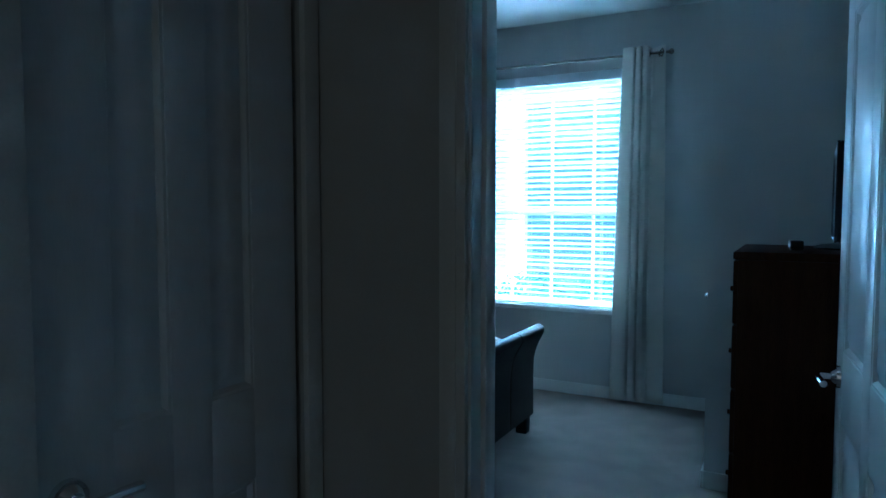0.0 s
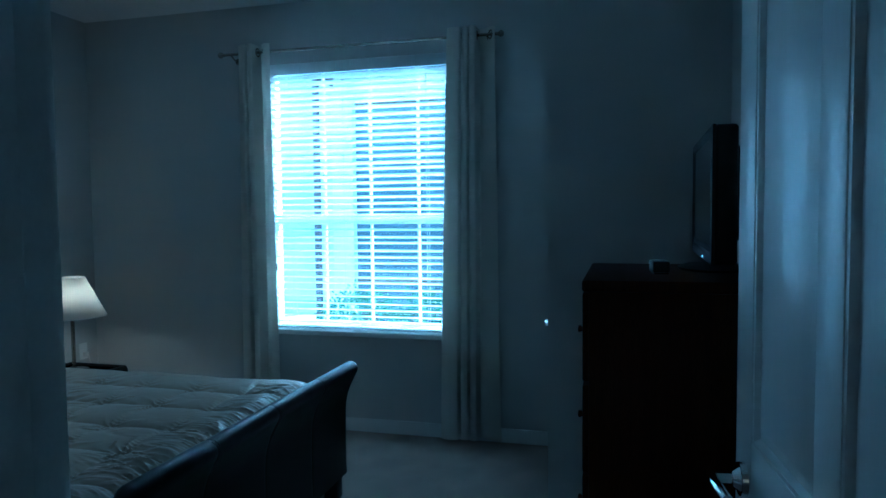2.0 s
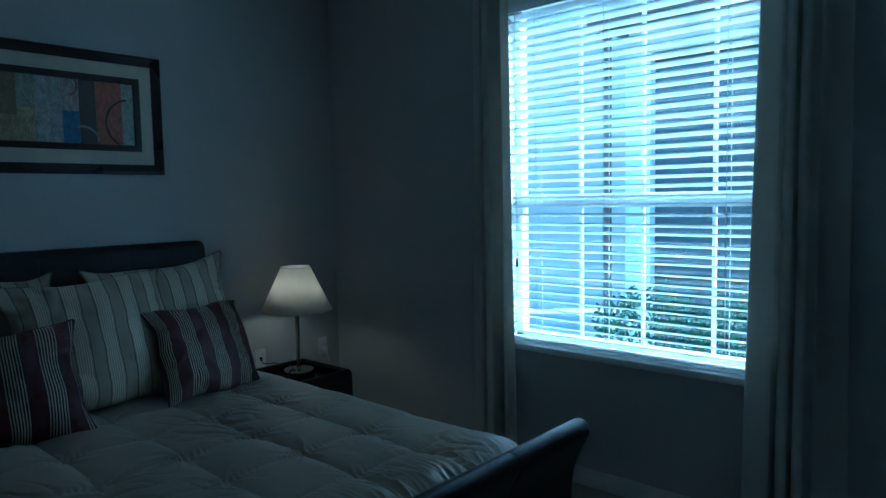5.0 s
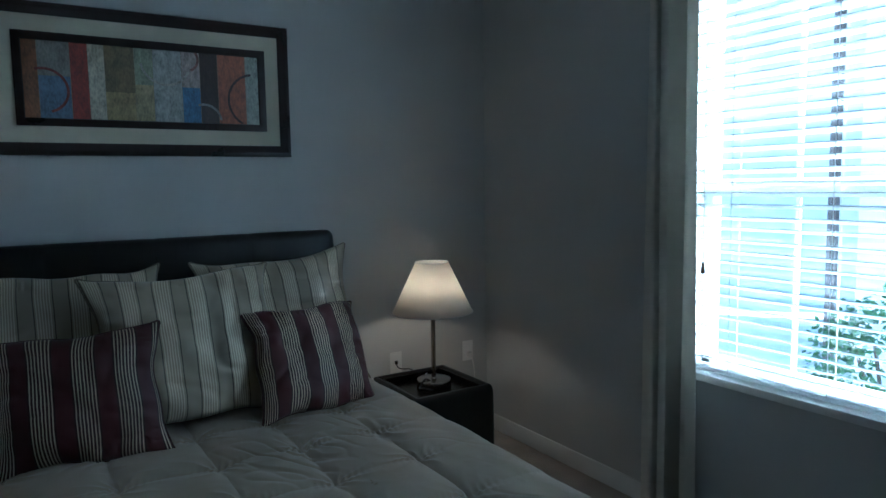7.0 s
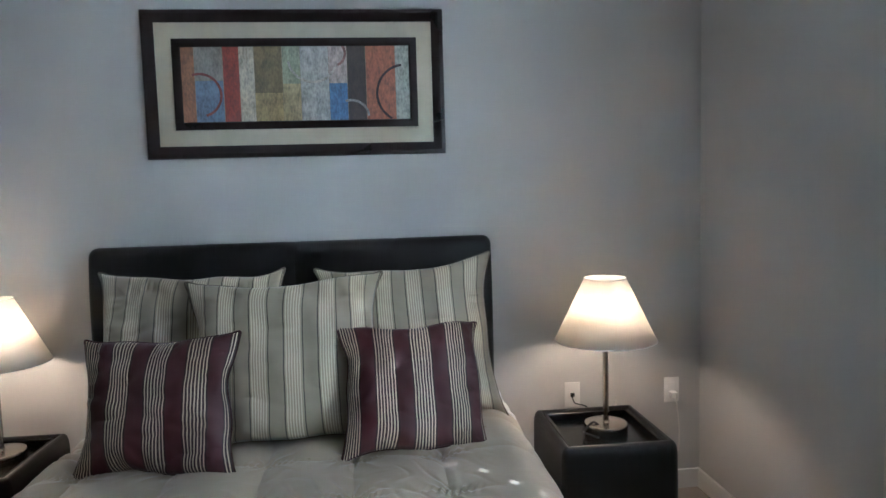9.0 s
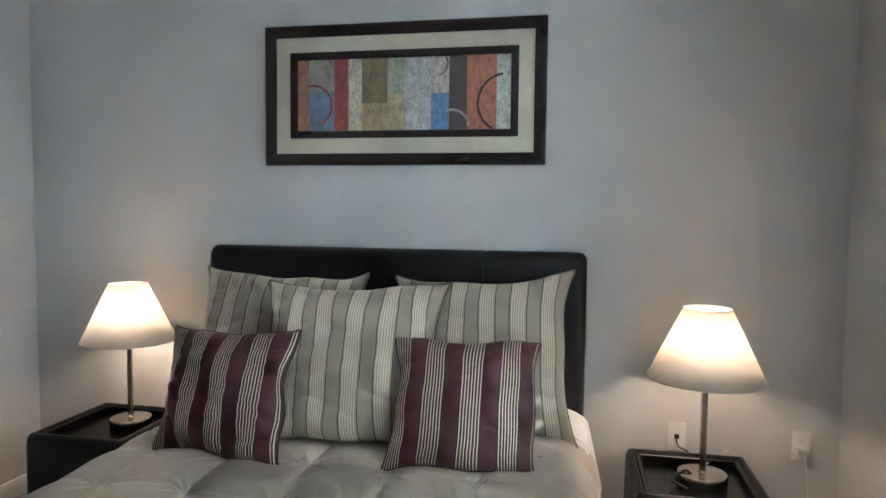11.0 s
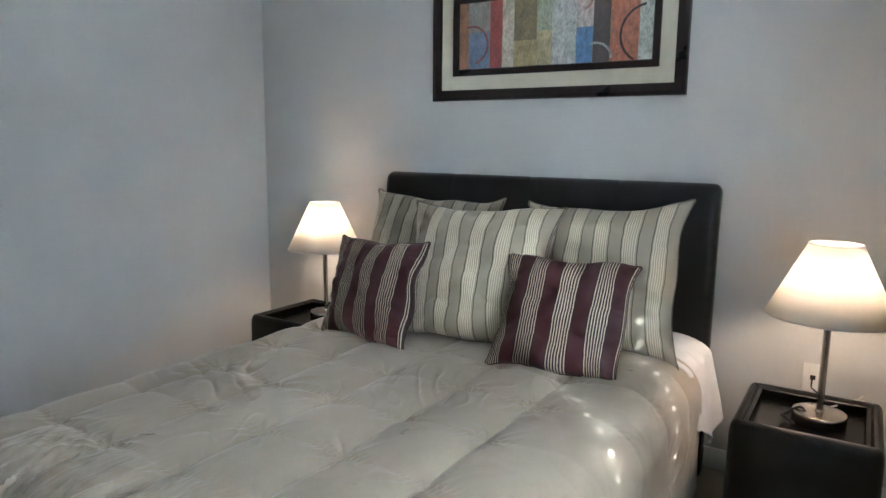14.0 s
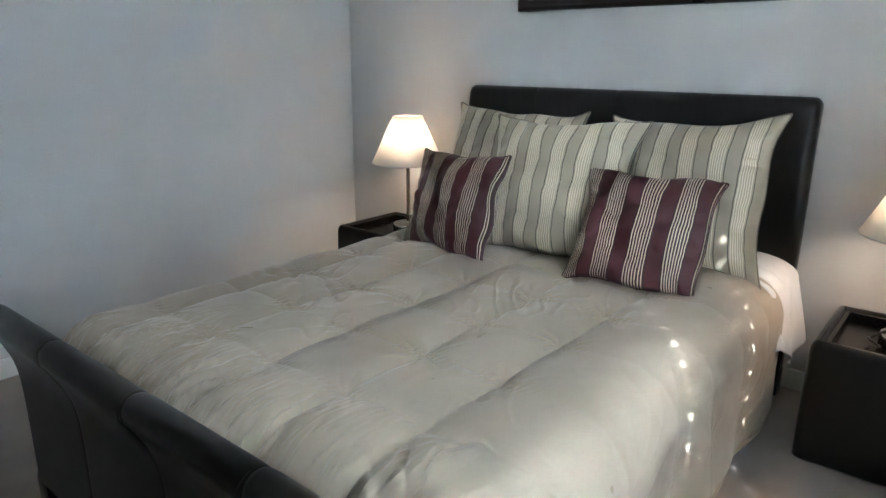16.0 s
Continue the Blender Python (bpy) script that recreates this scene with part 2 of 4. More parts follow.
def extrude_profile(pts, y0, y1, ny=1):
    """A closed (x, z) outline carried along y."""
    bm = bmesh.new()
    rows = [[bm.verts.new((x, y0 + (y1 - y0) * k / ny, z)) for x, z in pts] for k in range(ny + 1)]
    n = len(pts)
    for a, b in zip(rows, rows[1:]):
        for i in range(n):
            bm.faces.new((a[i], a[(i + 1) % n], b[(i + 1) % n], b[i]))
    bm.faces.new(rows[0][::-1])
    bm.faces.new(rows[-1])
    return bm


def to_mesh(name, bm, material, smooth=True, angle=35):
    bmesh.ops.recalc_face_normals(bm, faces=bm.faces)
    me = bpy.data.meshes.new(name)
    bm.to_mesh(me)
    bm.free()
    me.materials.append(material)
    if smooth:
        me.polygons.foreach_set("use_smooth", [True] * len(me.polygons))
        me.set_sharp_from_angle(angle=radians(angle))
    return me


def part(name, bm, material, parent=None, label="", smooth=True, m=None):
    ob = new(name, to_mesh(name, bm, material, smooth))
    ob.parent = parent
    if m is not None:
        ob.matrix_basis = m
    if label:
        ob["label"] = label
    return ob


def thing(name, label, category, m=None, group="", kind=""):
    ob = new(name)
    ob.empty_display_size = 0.1
    if m is not None:
        ob.matrix_basis = m
    return tagged(ob, label, category, group, kind)


def setting(name, bm, material, label="", category="", smooth=True):
    return tagged(part(name, bm, material, smooth=smooth), label, category, "", "structure")


# ---------- structure ----------
H = 2.77                      # ceiling
YS, YH = -3.555, -3.675       # door wall, room and hall faces
XE, XJ, YJ = 4.05, 3.385, -1.36
WX0, WX1, WZ0, WZ1 = 1.38, 2.74, 0.648, 2.385
DX0, DX1, DH = 3.200, 3.995, 2.06
HX0, HX1, HY = 2.815, 4.14, -6.6

setting("floor", box((-0.15, HY - 0.1, -0.12), (XE + 0.25, 0.16, 0.0)), M_CARPET, "beige cut-pile carpet floor of bedroom and hall", "carpet", False)
setting("ceiling", box((-0.15, HY - 0.1, H), (XE + 0.25, 0.16, H + 0.12)), M_CEIL, "white textured ceiling", "ceiling", False)
setting("wall_west", box((-0.12, YS, 0), (0, 0, H)), M_WALL, "warm grey painted wall behind the bed", "wall", False)
bm = bmesh.new()
add_box(bm, (-0.12, 0, 0), (WX0, 0.16, H))
add_box(bm, (WX1, 0, 0), (XE + 0.12, 0.16, H))
add_box(bm, (WX0, 0, 0), (WX1, 0.16, WZ0))
add_box(bm, (WX0, 0, WZ1), (WX1, 0.16, H))
setting("wall_north", bm, M_WALL, "warm grey painted window wall", "wall", False)
bm = bmesh.new()
add_box(bm, (-0.12, YH, 0), (DX0 - 0.02, YS, H))
add_box(bm, (DX1 + 0.02, YH, 0), (XE, YS, H))
add_box(bm, (DX0 - 0.02, YH, DH + 0.02), (DX1 + 0.02, YS, H))
setting("wall_south", bm, M_WALL, "warm grey painted wall with the bedroom doorway", "wall", False)
setting("wall_east", box((XE, YH, 0), (XE + 0.12, YJ, H)), M_WALL, "warm grey painted side wall behind the chest", "wall", False)
setting("wall_closet", box((XJ, YJ, 0), (XE + 0.12, 0, H)), M_WALL, "warm grey wall block jutting out beside the window", "wall", False)
bm = bmesh.new()
add_box(bm, (HX0 - 0.12, HY, 0), (HX0, -4.33, H))
add_box(bm, (HX0 - 0.12, -3.72, 0), (HX0, YH, H))
add_box(bm, (HX0 - 0.12, -4.33, 2.06), (HX0, -3.72, H))
setting("wall_hall_west", bm, M_WALL, "warm grey hall wall with a closet door", "wall", False)
# unseen blocker, added so outside light cannot leak round the closet door
setting("closet_light_block", box((HX0 - 0.16, -4.42, 0), (HX0 - 0.122, -3.68, 2.3)), M_WALL, "unseen plain wall added behind the closet door to keep outside light out", "wall", False)
setting("wall_hall_east", box((HX1, HY, 0), (HX1 + 0.12, YH, H)), M_WALL, "warm grey hall wall", "wall", False)
# unseen end wall; its opening is added to hold the hall fill lamp
bm = bmesh.new()
add_box(bm, (HX0 - 0.12, HY - 0.1, 0), (3.08, HY, H))
add_box(bm, (3.88, HY - 0.1, 0), (HX1 + 0.12, HY, H))
add_box(bm, (3.08, HY - 0.1, 2.06), (3.88, HY, H))
setting("wall_hall_south", bm, M_WALL, "unseen warm grey wall at the end of the hall, opened for the fill lamp", "wall", False)
setting("wall_hall_end", box((2.9, HY - 0.26, -0.12), (4.06, HY - 0.104, 2.3)), M_WALL, "unseen plain wall behind the fill lamp in the hall opening", "wall", False)


def base_profile(bm, lo, hi):
    add_box(bm, lo, (hi[0], hi[1], 0.088), 0.004, 2)


for lo, hi in (((0.0, YS, 0), (0.014, 0, 0)), ((0.014, -0.014, 0), (XJ - 0.014, 0, 0)), ((XJ - 0.014, YJ - 0.014, 0), (XJ, -0.014, 0)), ((XJ, YJ - 0.014, 0), (XE, YJ, 0)),
               ((0.014, YS, 0), (DX0 - 0.075, YS + 0.014, 0)), ((XE - 0.014, YS + 0.014, 0), (XE, YJ - 0.014, 0)),
               ((HX0, YH - 0.014, 0), (DX0 - 0.075, YH, 0)), ((HX0, HY, 0), (HX0 + 0.014, -4.39, 0)), ((HX1 - 0.014, HY, 0), (HX1, YH, 0))):
    bm = bmesh.new()
    base_profile(bm, lo, hi)
    setting("baseboard", bm, M_TRIM, "white painted baseboard", "baseboard")

# doorway lining and casing
bm = bmesh.new()
add_box(bm, (DX0 - 0.02, YH, 0), (DX0, YS, DH))
add_box(bm, (DX1, YH, 0), (DX1 + 0.02, YS, DH))
add_box(bm, (DX0 - 0.02, YH, DH), (DX1 + 0.02, YS, DH + 0.02))
add_box(bm, (DX0, YS - 0.075, 0), (DX0 + 0.012, YS - 0.04, DH), 0.002)
add_box(bm, (DX1 - 0.012, YS - 0.075, 0), (DX1, YS - 0.04, DH), 0.002)
setting("door_frame", bm, M_TRIM, "white painted door jamb of the bedroom doorway", "door frame")


def casing(y0, y1, out):
    bm = bmesh.new()
    for x0, x1 in ((DX0 - 0.066, DX0 - 0.006), (DX1 + 0.006, DX1 + 0.066)):
        if x1 > XE:
            x1 = XE - 0.004
        add_box(bm, (x0, y0, 0), (x1, y1, DH + 0.062), 0.004)
        add_box(bm, (x0 + 0.012, y0 + out * 0.004, 0), (x1 - 0.02, y1 + out * 0.006, DH + 0.05), 0.003)
    add_box(bm, (DX0 - 0.066, y0, DH + 0.004), (DX1 + 0.06, y1, DH + 0.064), 0.004)
    return bm


setting("trim", casing(YS, YS + 0.016, 1), M_TRIM, "white moulded casing round the bedroom doorway", "door casing")
setting("trim", casing(YH - 0.016, YH, -1), M_TRIM, "white moulded casing on the hall side", "door casing")


# ---------- panelled doors ----------
def panel_door(w, h, stile, cols, rails):
    """A moulded door in x (0..w), z (0..h), 35 mm thick about y = 0; rails are (z0, z1) of the panels."""
    bm = bmesh.new()
    add_box(bm, (0.002, -0.003, 0.002), (w - 0.002, 0.003, h - 0.002))
    t = 0.0175
    xs = [(0, stile)] + [(c1, cols[i + 1][0]) for i, (c0, c1) in enumerate(cols[:-1])] + [(cols[-1][1], w)]
    for x0, x1 in xs:
        add_box(bm, (x0, -t, 0), (x1, t, h), 0.0025)
    zs = [0] + [z for r in rails for z in r] + [h]
    for z0, z1 in zip(zs[::2], zs[1::2]):
        for c0, c1 in cols:
            add_box(bm, (c0 - 0.003, -t + 0.0006, z0), (c1 + 0.003, t - 0.0006, z1), 0.0025)
    for c0, c1 in cols:
        for z0, z1 in rails:
            for s in (-1, 1):
                ring = [((c0, z0), 0.0155), ((c0 + 0.006, z0 + 0.006), 0.0145), ((c0 + 0.014, z0 + 0.014), 0.0055), ((c0 + 0.024, z0 + 0.024), 0.0055), ((c0 + 0.042, z0 + 0.042), 0.0140)]
                prev = None
                for (a, b), d in ring:
                    o = a - c0
                    q = [bm.verts.new((x, s * d, z)) for x, z in ((c0 + o, z0 + o), (c1 - o, z0 + o), (c1 - o, z1 - o), (c0 + o, z1 - o))]
                    if prev:
                        for i in range(4):
                            bm.faces.new((prev[i], prev[(i + 1) % 4], q[(i + 1) % 4], q[i]))
                    prev = q
                bm.faces.new(prev)
    return bm


def lever(parent, x, z, side, turn):
    y = side * 0.0175
    rose = bmesh.new()
    add_cone(rose, 0.032, 0.030, 0, 0.010, seg=32)
    add_cone(rose, 0.024, 0.014, 0.010, 0.022, seg=32)
    r = part("rose", rose, M_CHROME, parent, "polished chrome rose", m=Matrix.Translation((x, y, z)) @ pose(0, 0, 0, -90 * side))
    lv = tube([(x, y, z), (x, y + side * 0.045, z), (x + turn * 0.012, y + side * 0.055, z), (x + turn * 0.05, y + side * 0.054, z), (x + turn * 0.092, y + side * 0.050, z - 0.003)], 0.0095, 12)
    part("handle", lv, M_CHROME, parent, "polished chrome lever handle")


DW = 0.872
d1 = thing("door_1", "white four-panel bedroom door standing open into the room", "door", pose(3.975, -3.537, 0.012, 0, 0, 95.2), kind="structure")
leaf = part("leaf", panel_door(DW, 2.03, 0.102, [(0.102, 0.398), (0.484, 0.772)], [(0.20, 0.797), (0.993, 1.90)]), M_DOOR, d1)
lever(d1, DW - 0.062, 0.915, 1, -1)
lever(d1, DW - 0.062, 0.915, -1, -1)
for z in (0.22, 1.02, 1.80):
    hb = bmesh.new()
    add_cone(hb, 0.007, 0.007, z - 0.045, z + 0.045, (-0.004, -0.022), 12)
    add_box(hb, (0.0, -0.0195, z - 0.045), (0.03, -0.017, z + 0.045))
    part("hinge", hb, M_STEEL, d1)

d2 = thing("door_2", "white panelled closet door, closed, in the hall", "door", pose(HX0 - 0.03, -4.315, 0.012, 0, 0, 90), kind="structure")
part("leaf", panel_door(0.58, 2.03, 0.132, [(0.132, 0.248), (0.338, 0.450)], [(0.20, 0.83), (1.02, 1.90)]), M_DOOR, d2)
lever(d2, 0.05, 0.942, -1, 1)
bm = bmesh.new()
for y0, y1 in ((-4.385, -4.322), (-3.728, -3.679)):
    add_box(bm, (HX0, y0, 0), (HX0 + 0.016, y1, 2.12), 0.004)
add_box(bm, (HX0, -4.322, 2.058), (HX0 + 0.016, -3.728, 2.12), 0.004)
setting("trim", bm, M_TRIM, "white casing round the hall closet door", "door casing")

# ---------- window ----------
win = thing("window_1", "white double-hung window with a vinyl frame and divided panes", "window", kind="structure")
bm = bmesh.new()
FY0, FY1 = 0.10, 0.155
for lo, hi in (((WX0, FY0, WZ0), (WX0 + 0.04, FY1, WZ1)), ((WX1 - 0.04, FY0, WZ0), (WX1, FY1, WZ1)), ((WX0, FY0, WZ0), (WX1, FY1, WZ0 + 0.045)), ((WX0, FY0, WZ1 - 0.045), (WX1, FY1, WZ1))):
    add_box(bm, lo, hi, 0.003)
part("window_frame", bm, M_VINYL, win)
ZR = 1.378
part("meeting_rail", box((WX0 + 0.04, FY0 - 0.004, ZR - 0.028), (WX1 - 0.04, FY1 - 0.01, ZR + 0.028), 0.004), M_VINYL, win)
for x in (1.755, 2.08, 2.405):
    for z0, z1 in ((WZ0 + 0.045, ZR - 0.028), (ZR + 0.028, WZ1 - 0.045)):
        part("muntin", box((x - 0.009, 0.122, z0), (x + 0.009, 0.134, z1), 0.002), M_VINYL, win)
for z0, z1 in ((WZ0 + 0.045, ZR - 0.028), (ZR + 0.028, WZ1 - 0.045)):
    g = part("pane", box((WX0 + 0.04, 0.126, z0), (WX1 - 0.04, 0.130, z1)), M_GLASS, win, "clear window glass", smooth=False)
    g.visible_shadow = False
part("window_sill", box((WX0 - 0.0, -0.022, WZ0 - 0.03), (WX1 + 0.0, 0.0995, WZ0 - 0.002 + 0.004), 0.006), M_TRIM, win, "white painted sill")

# blind
blind = thing("window_blind", "white faux-wood horizontal blind, lowered with slats open", "blind", Matrix.Translation((0, 0.045, 0)))
BX0, BX1 = WX0 + 0.012, WX1 - 0.012
part("head_rail", box((BX0, -0.028, WZ1 - 0.05), (BX1, 0.028, WZ1 - 0.002), 0.003), M_SLAT, blind)
part("valance", box((BX0 - 0.004, -0.042, WZ1 - 0.072), (BX1 + 0.004, -0.032, WZ1 - 0.001), 0.003), M_SLAT, blind)
part("bottom_rail", box((BX0, -0.026, WZ0 + 0.006), (BX1, 0.026, WZ0 + 0.024), 0.005), M_SLAT, blind)
CORDS = (1.56, 1.935, 2.49)


def slat_mesh(hole):
    """One slat, slightly crowned, pierced where the lift cords pass."""
    bm = bmesh.new()
    xs = [BX0] + [c + o for c in CORDS for o in (-hole, hole)] + [BX1]
    ys = [-0.025, -0.016, -0.0056, 0.0056, 0.016, 0.025]
    top = [[bm.verts.new((x, y, 0.0030 * (1 - (y / 0.025) ** 2) + 0.0014)) for y in ys] for x in xs]
    bot = [[bm.verts.new((x, y, 0.0030 * (1 - (y / 0.025) ** 2) - 0.0014)) for y in ys] for x in xs]
    n = len(xs) - 1
    for i in range(n):
        for j in range(5):
            if i % 2 == 1 and j == 2:
                for a, b in (((i, j), (i + 1, j)), ((i + 1, j), (i + 1, j + 1)), ((i + 1, j + 1), (i, j + 1)), ((i, j + 1), (i, j))):
                    bm.faces.new((top[a[0]][a[1]], top[b[0]][b[1]], bot[b[0]][b[1]], bot[a[0]][a[1]]))
                continue
            bm.faces.new((top[i][j], top[i + 1][j], top[i + 1][j + 1], top[i][j + 1]))
            bm.faces.new((bot[i][j], bot[i][j + 1], bot[i + 1][j + 1], bot[i + 1][j]))
    for i in range(n):
        for j in (0, 5):
            bm.faces.new((top[i][j], top[i + 1][j], bot[i + 1][j], bot[i][j]))
    for j in range(5):
        for i in (0, n):
            bm.faces.new((top[i][j], top[i][j + 1], bot[i][j + 1], bot[i][j]))
    return to_mesh("slat", bm, M_SLAT)


SLAT_MESHES = slat_mesh(0.0056), slat_mesh(0.0016)
SLATS = 38
rs = random.Random(4)
for k in range(SLATS):
    z = WZ0 + 0.048 + (WZ1 - 0.085 - WZ0 - 0.048) * k / (SLATS - 1)
    s = new("slat", SLAT_MESHES[k % 2])
    s.parent = blind
    s.matrix_basis = pose(0, 0, z, SLAT_TILT + rs.uniform(-2.4, 2.4), rs.uniform(-0.12, 0.12), 0)
for x in CORDS:
    for y in (-0.0265, 0.0265):
        part("ladder_cord", box((x - 0.0012, y - 0.0008, WZ0 + 0.02), (x + 0.0012, y + 0.0008, WZ1 - 0.05)), M_CORD, blind, smooth=False)
part("pull_cord", tube([(BX0 + 0.055, -0.034, WZ1 - 0.07), (BX0 + 0.056, -0.036, 1.6), (BX0 + 0.054, -0.034, 1.08)], 0.0016, 6), M_CORD, blind)
tz = bmesh.new()
add_cone(tz, 0.008, 0.004, 1.04, 1.085, (BX0 + 0.054, -0.034), 12)
part("tassel", tz, M_WOOD, blind, "small dark cord tassel")

# ---------- curtains ----------
RZ, RY = 2.447, -0.088
rod = thing("curtain_rod", "slim brushed-metal curtain rod on wall brackets", "curtain rod", Matrix.Translation((0, RY, RZ)))
bm = bmesh.new()
add_cone(bm, 0.0095, 0.0095, -0.905, 0.915, seg=20, m=Matrix.Translation((2.052, 0, 0)) @ pose(0, 0, 0, 0, 90, 0))
part("pole", bm, M_STEEL, rod)
for x, s in ((1.150, -1), (2.965, 1)):
    f = lathe([(0.0, 0.034), (0.012, 0.032), (0.019, 0.022), (0.020, 0.012), (0.013, 0.002), (0.010, 0.0), (0.010, -0.012)], 24)
    part("finial", f, M_STEEL, rod, m=pose(x, 0, 0, 0, 90 * s, 0))
for x in (1.215, 2.90):
    b = tube([(x, 0.0, -0.012), (x, 0.04, -0.03), (x, 0.08, -0.03)], 0.005, 8)
    add_cone(b, 0.022, 0.022, 0.078, 0.086, (x, 0.03), 20, m=pose(0, 0, 0, -90))
    part("bracket", b, M_STEEL, rod)


def curtain(name, plan, xb0, xb1, rings, seed, zb):
    """Pressed pleats: plan gives (x, y) of the folds at the rod; towards the hem they spread to xb0..xb1."""
    c = thing(name, "cream grommet-top curtain hanging in pressed pleats", "curtain", group="curtains at the window")
    P = [Vector((x, y, 0)) for x, y in plan]
    line = []
    for i in range(len(P) - 1):
        p0, p1, p2, p3 = P[max(i - 1, 0)], P[i], P[i + 1], P[min(i + 2, len(P) - 1)]
        for k in range(7):
            t = k / 7
            cr = 0.5 * ((2 * p1) + (p2 - p0) * t + (2 * p0 - 5 * p1 + 4 * p2 - p3) * t * t + (3 * p1 - p0 - 3 * p2 + p3) * t ** 3)
            line.append(cr * 0.6 + p1.lerp(p2, t) * 0.4)
    line.append(P[-1])
    zt, x0, x1 = RZ + 0.045, plan[0][0], plan[-1][0]

    def fn(u, v):
        p = line[min(int(round(u * (len(line) - 1))), len(line) - 1)]
        f = (p.x - x0) / (x1 - x0)
        q = v ** 0.8
        wob = noise.noise(Vector((f * 5 + seed, v * 2.2, 3)))
        x = p.x + (xb0 + (xb1 - xb0) * f - p.x) * q + 0.006 * wob * v
        y = RY + (p.y - RY) * (1 - 0.22 * v + 0.25 * v * noise.noise(Vector((f * 4, v * 1.5, seed)))) + 0.004 * math.sin(5 * v + 9 * f)
        return (x, min(y, -0.022), zt + (zb - zt) * v + 0.004 * math.sin(9 * f + seed) * v)
    cl = part("cloth", grid_mesh(len(line) - 1, 46, fn), M_CURT, c)
    so = cl.modifiers.new("thick", 'SOLIDIFY')
    so.thickness = 0.0025
    for x, turn in rings:
        g = bmesh.new()
        gm = pose(x, RY, RZ, 0, 90, turn)
        hoop = []
        for i in range(24):
            a = 2 * math.pi * i / 24
            hoop.append([g.verts.new(gm @ Vector(((0.024 + 0.006 * math.cos(b)) * math.cos(a), (0.024 + 0.006 * math.cos(b)) * math.sin(a), 0.004 * math.sin(b)))) for b in (0, 1.57, 3.14, 4.71)])
        for i in range(24):
            for j in range(4):
                g.faces.new((hoop[i][j], hoop[(i + 1) % 24][j], hoop[(i + 1) % 24][(j + 1) % 4], hoop[i][(j + 1) % 4]))
        part("grommet", g, M_STEEL, c)
    return c


FR, BK = -0.138, -0.040      # front and back of the pleats
curtain("curtain", [(2.660, -0.075), (2.668, -0.120), (2.700, FR), (2.742, FR), (2.750, BK), (2.758, BK), (2.762, FR), (2.788, FR), (2.795, BK), (2.802, BK), (2.806, FR), (2.832, FR), (2.842, BK), (2.868, -0.046), (2.905, -0.075), (2.946, -0.105)], 2.596, 2.972, [(2.752, 0), (2.797, 0), (2.840, 10), (2.918, 35)], 3, 0.035)
curtain("curtain", [(1.265, -0.070), (1.280, -0.115), (1.310, FR), (1.338, FR), (1.344, BK), (1.352, BK), (1.358, FR), (1.390, FR), (1.398, BK), (1.410, BK), (1.430, -0.090), (1.470, -0.130), (1.502, -0.120)], 1.235, 1.522, [(1.347, 0), (1.403, 0), (1.462, -35)], 8, 0.03)

# ---------- bed ----------
BY0, BY1 = -2.585, -0.963
bed = thing("bed", "queen sleigh bed upholstered in dark brown leather", "bed")


def rounded(path, t, nr=10):
    """An outline of even thickness t round a path of (x, z), with a round end at the top."""
    P = [Vector((x, z)) for x, z in path]
    L, R = [], []
    for i, p in enumerate(P):
        d = (P[min(i + 1, len(P) - 1)] - P[max(i - 1, 0)]).normalized()
        n = Vector((-d.y, d.x))
        L.append(p + n * t / 2)
        R.append(p - n * t / 2)
    d = (P[-1] - P[-2]).normalized()
    n = Vector((-d.y, d.x))
    cap = [P[-1] + (n * math.cos(a) + d * math.sin(a)) * t / 2 for a in [math.pi * k / nr for k in range(1, nr)]]
    return [(v.x, v.y) for v in L + cap + R[::-1]]


def upholstered(path, t, y0, y1, cols):
    """Leather panels carried along y, pinched at the seams and rounded at the ends."""
    base = rounded(path, t)
    cx = sum(x for x, z in base) / len(base)
    cz = sum(z for x, z in base) / len(base)
    ys = []
    edge = 0.035
    for k in range(7):
        a = math.pi / 2 * k / 6
        ys.append((y0 + edge * (1 - math.sin(a)), 0.032 * (1 - math.cos(a))))
    seams = [y0 + (y1 - y0) * k / cols for k in range(1, cols)]
    for s in seams:
        ys += [(s - 0.03, 0.0), (s - 0.010, 0.0006), (s - 0.003, 0.0012), (s, 0.0022), (s + 0.003, 0.0012), (s + 0.010, 0.0006), (s + 0.03, 0.0)]
    for k in range(7):
        a = math.pi / 2 * (6 - k) / 6
        ys.append((y1 - edge * (1 - math.sin(a)), 0.032 * (1 - math.cos(a))))
    ys.sort()
    bm = bmesh.new()
    rows = []
    n = len(base)
    pv = [Vector(p) for p in base]
    nor = []
    for i in range(n):
        d = (pv[(i + 1) % n] - pv[i - 1]).normalized()
        nor.append(Vector((d.y, -d.x)))
    area = sum(pv[i].x * pv[(i + 1) % n].y - pv[(i + 1) % n].x * pv[i].y for i in range(n))
    sg = 1 if area > 0 else -1  # outward side of the outline
    for y, inset in ys:
        rows.append([bm.verts.new((p.x - sg * q.x * inset, y, p.y - sg * q.y * inset)) for p, q in zip(pv, nor)])
    for a, b in zip(rows, rows[1:]):
        for i in range(n):
            bm.faces.new((a[i], a[(i + 1) % n], b[(i + 1) % n], b[i]))
    bm.faces.new(rows[0][::-1])
    bm.faces.new(rows[-1])
    return bm


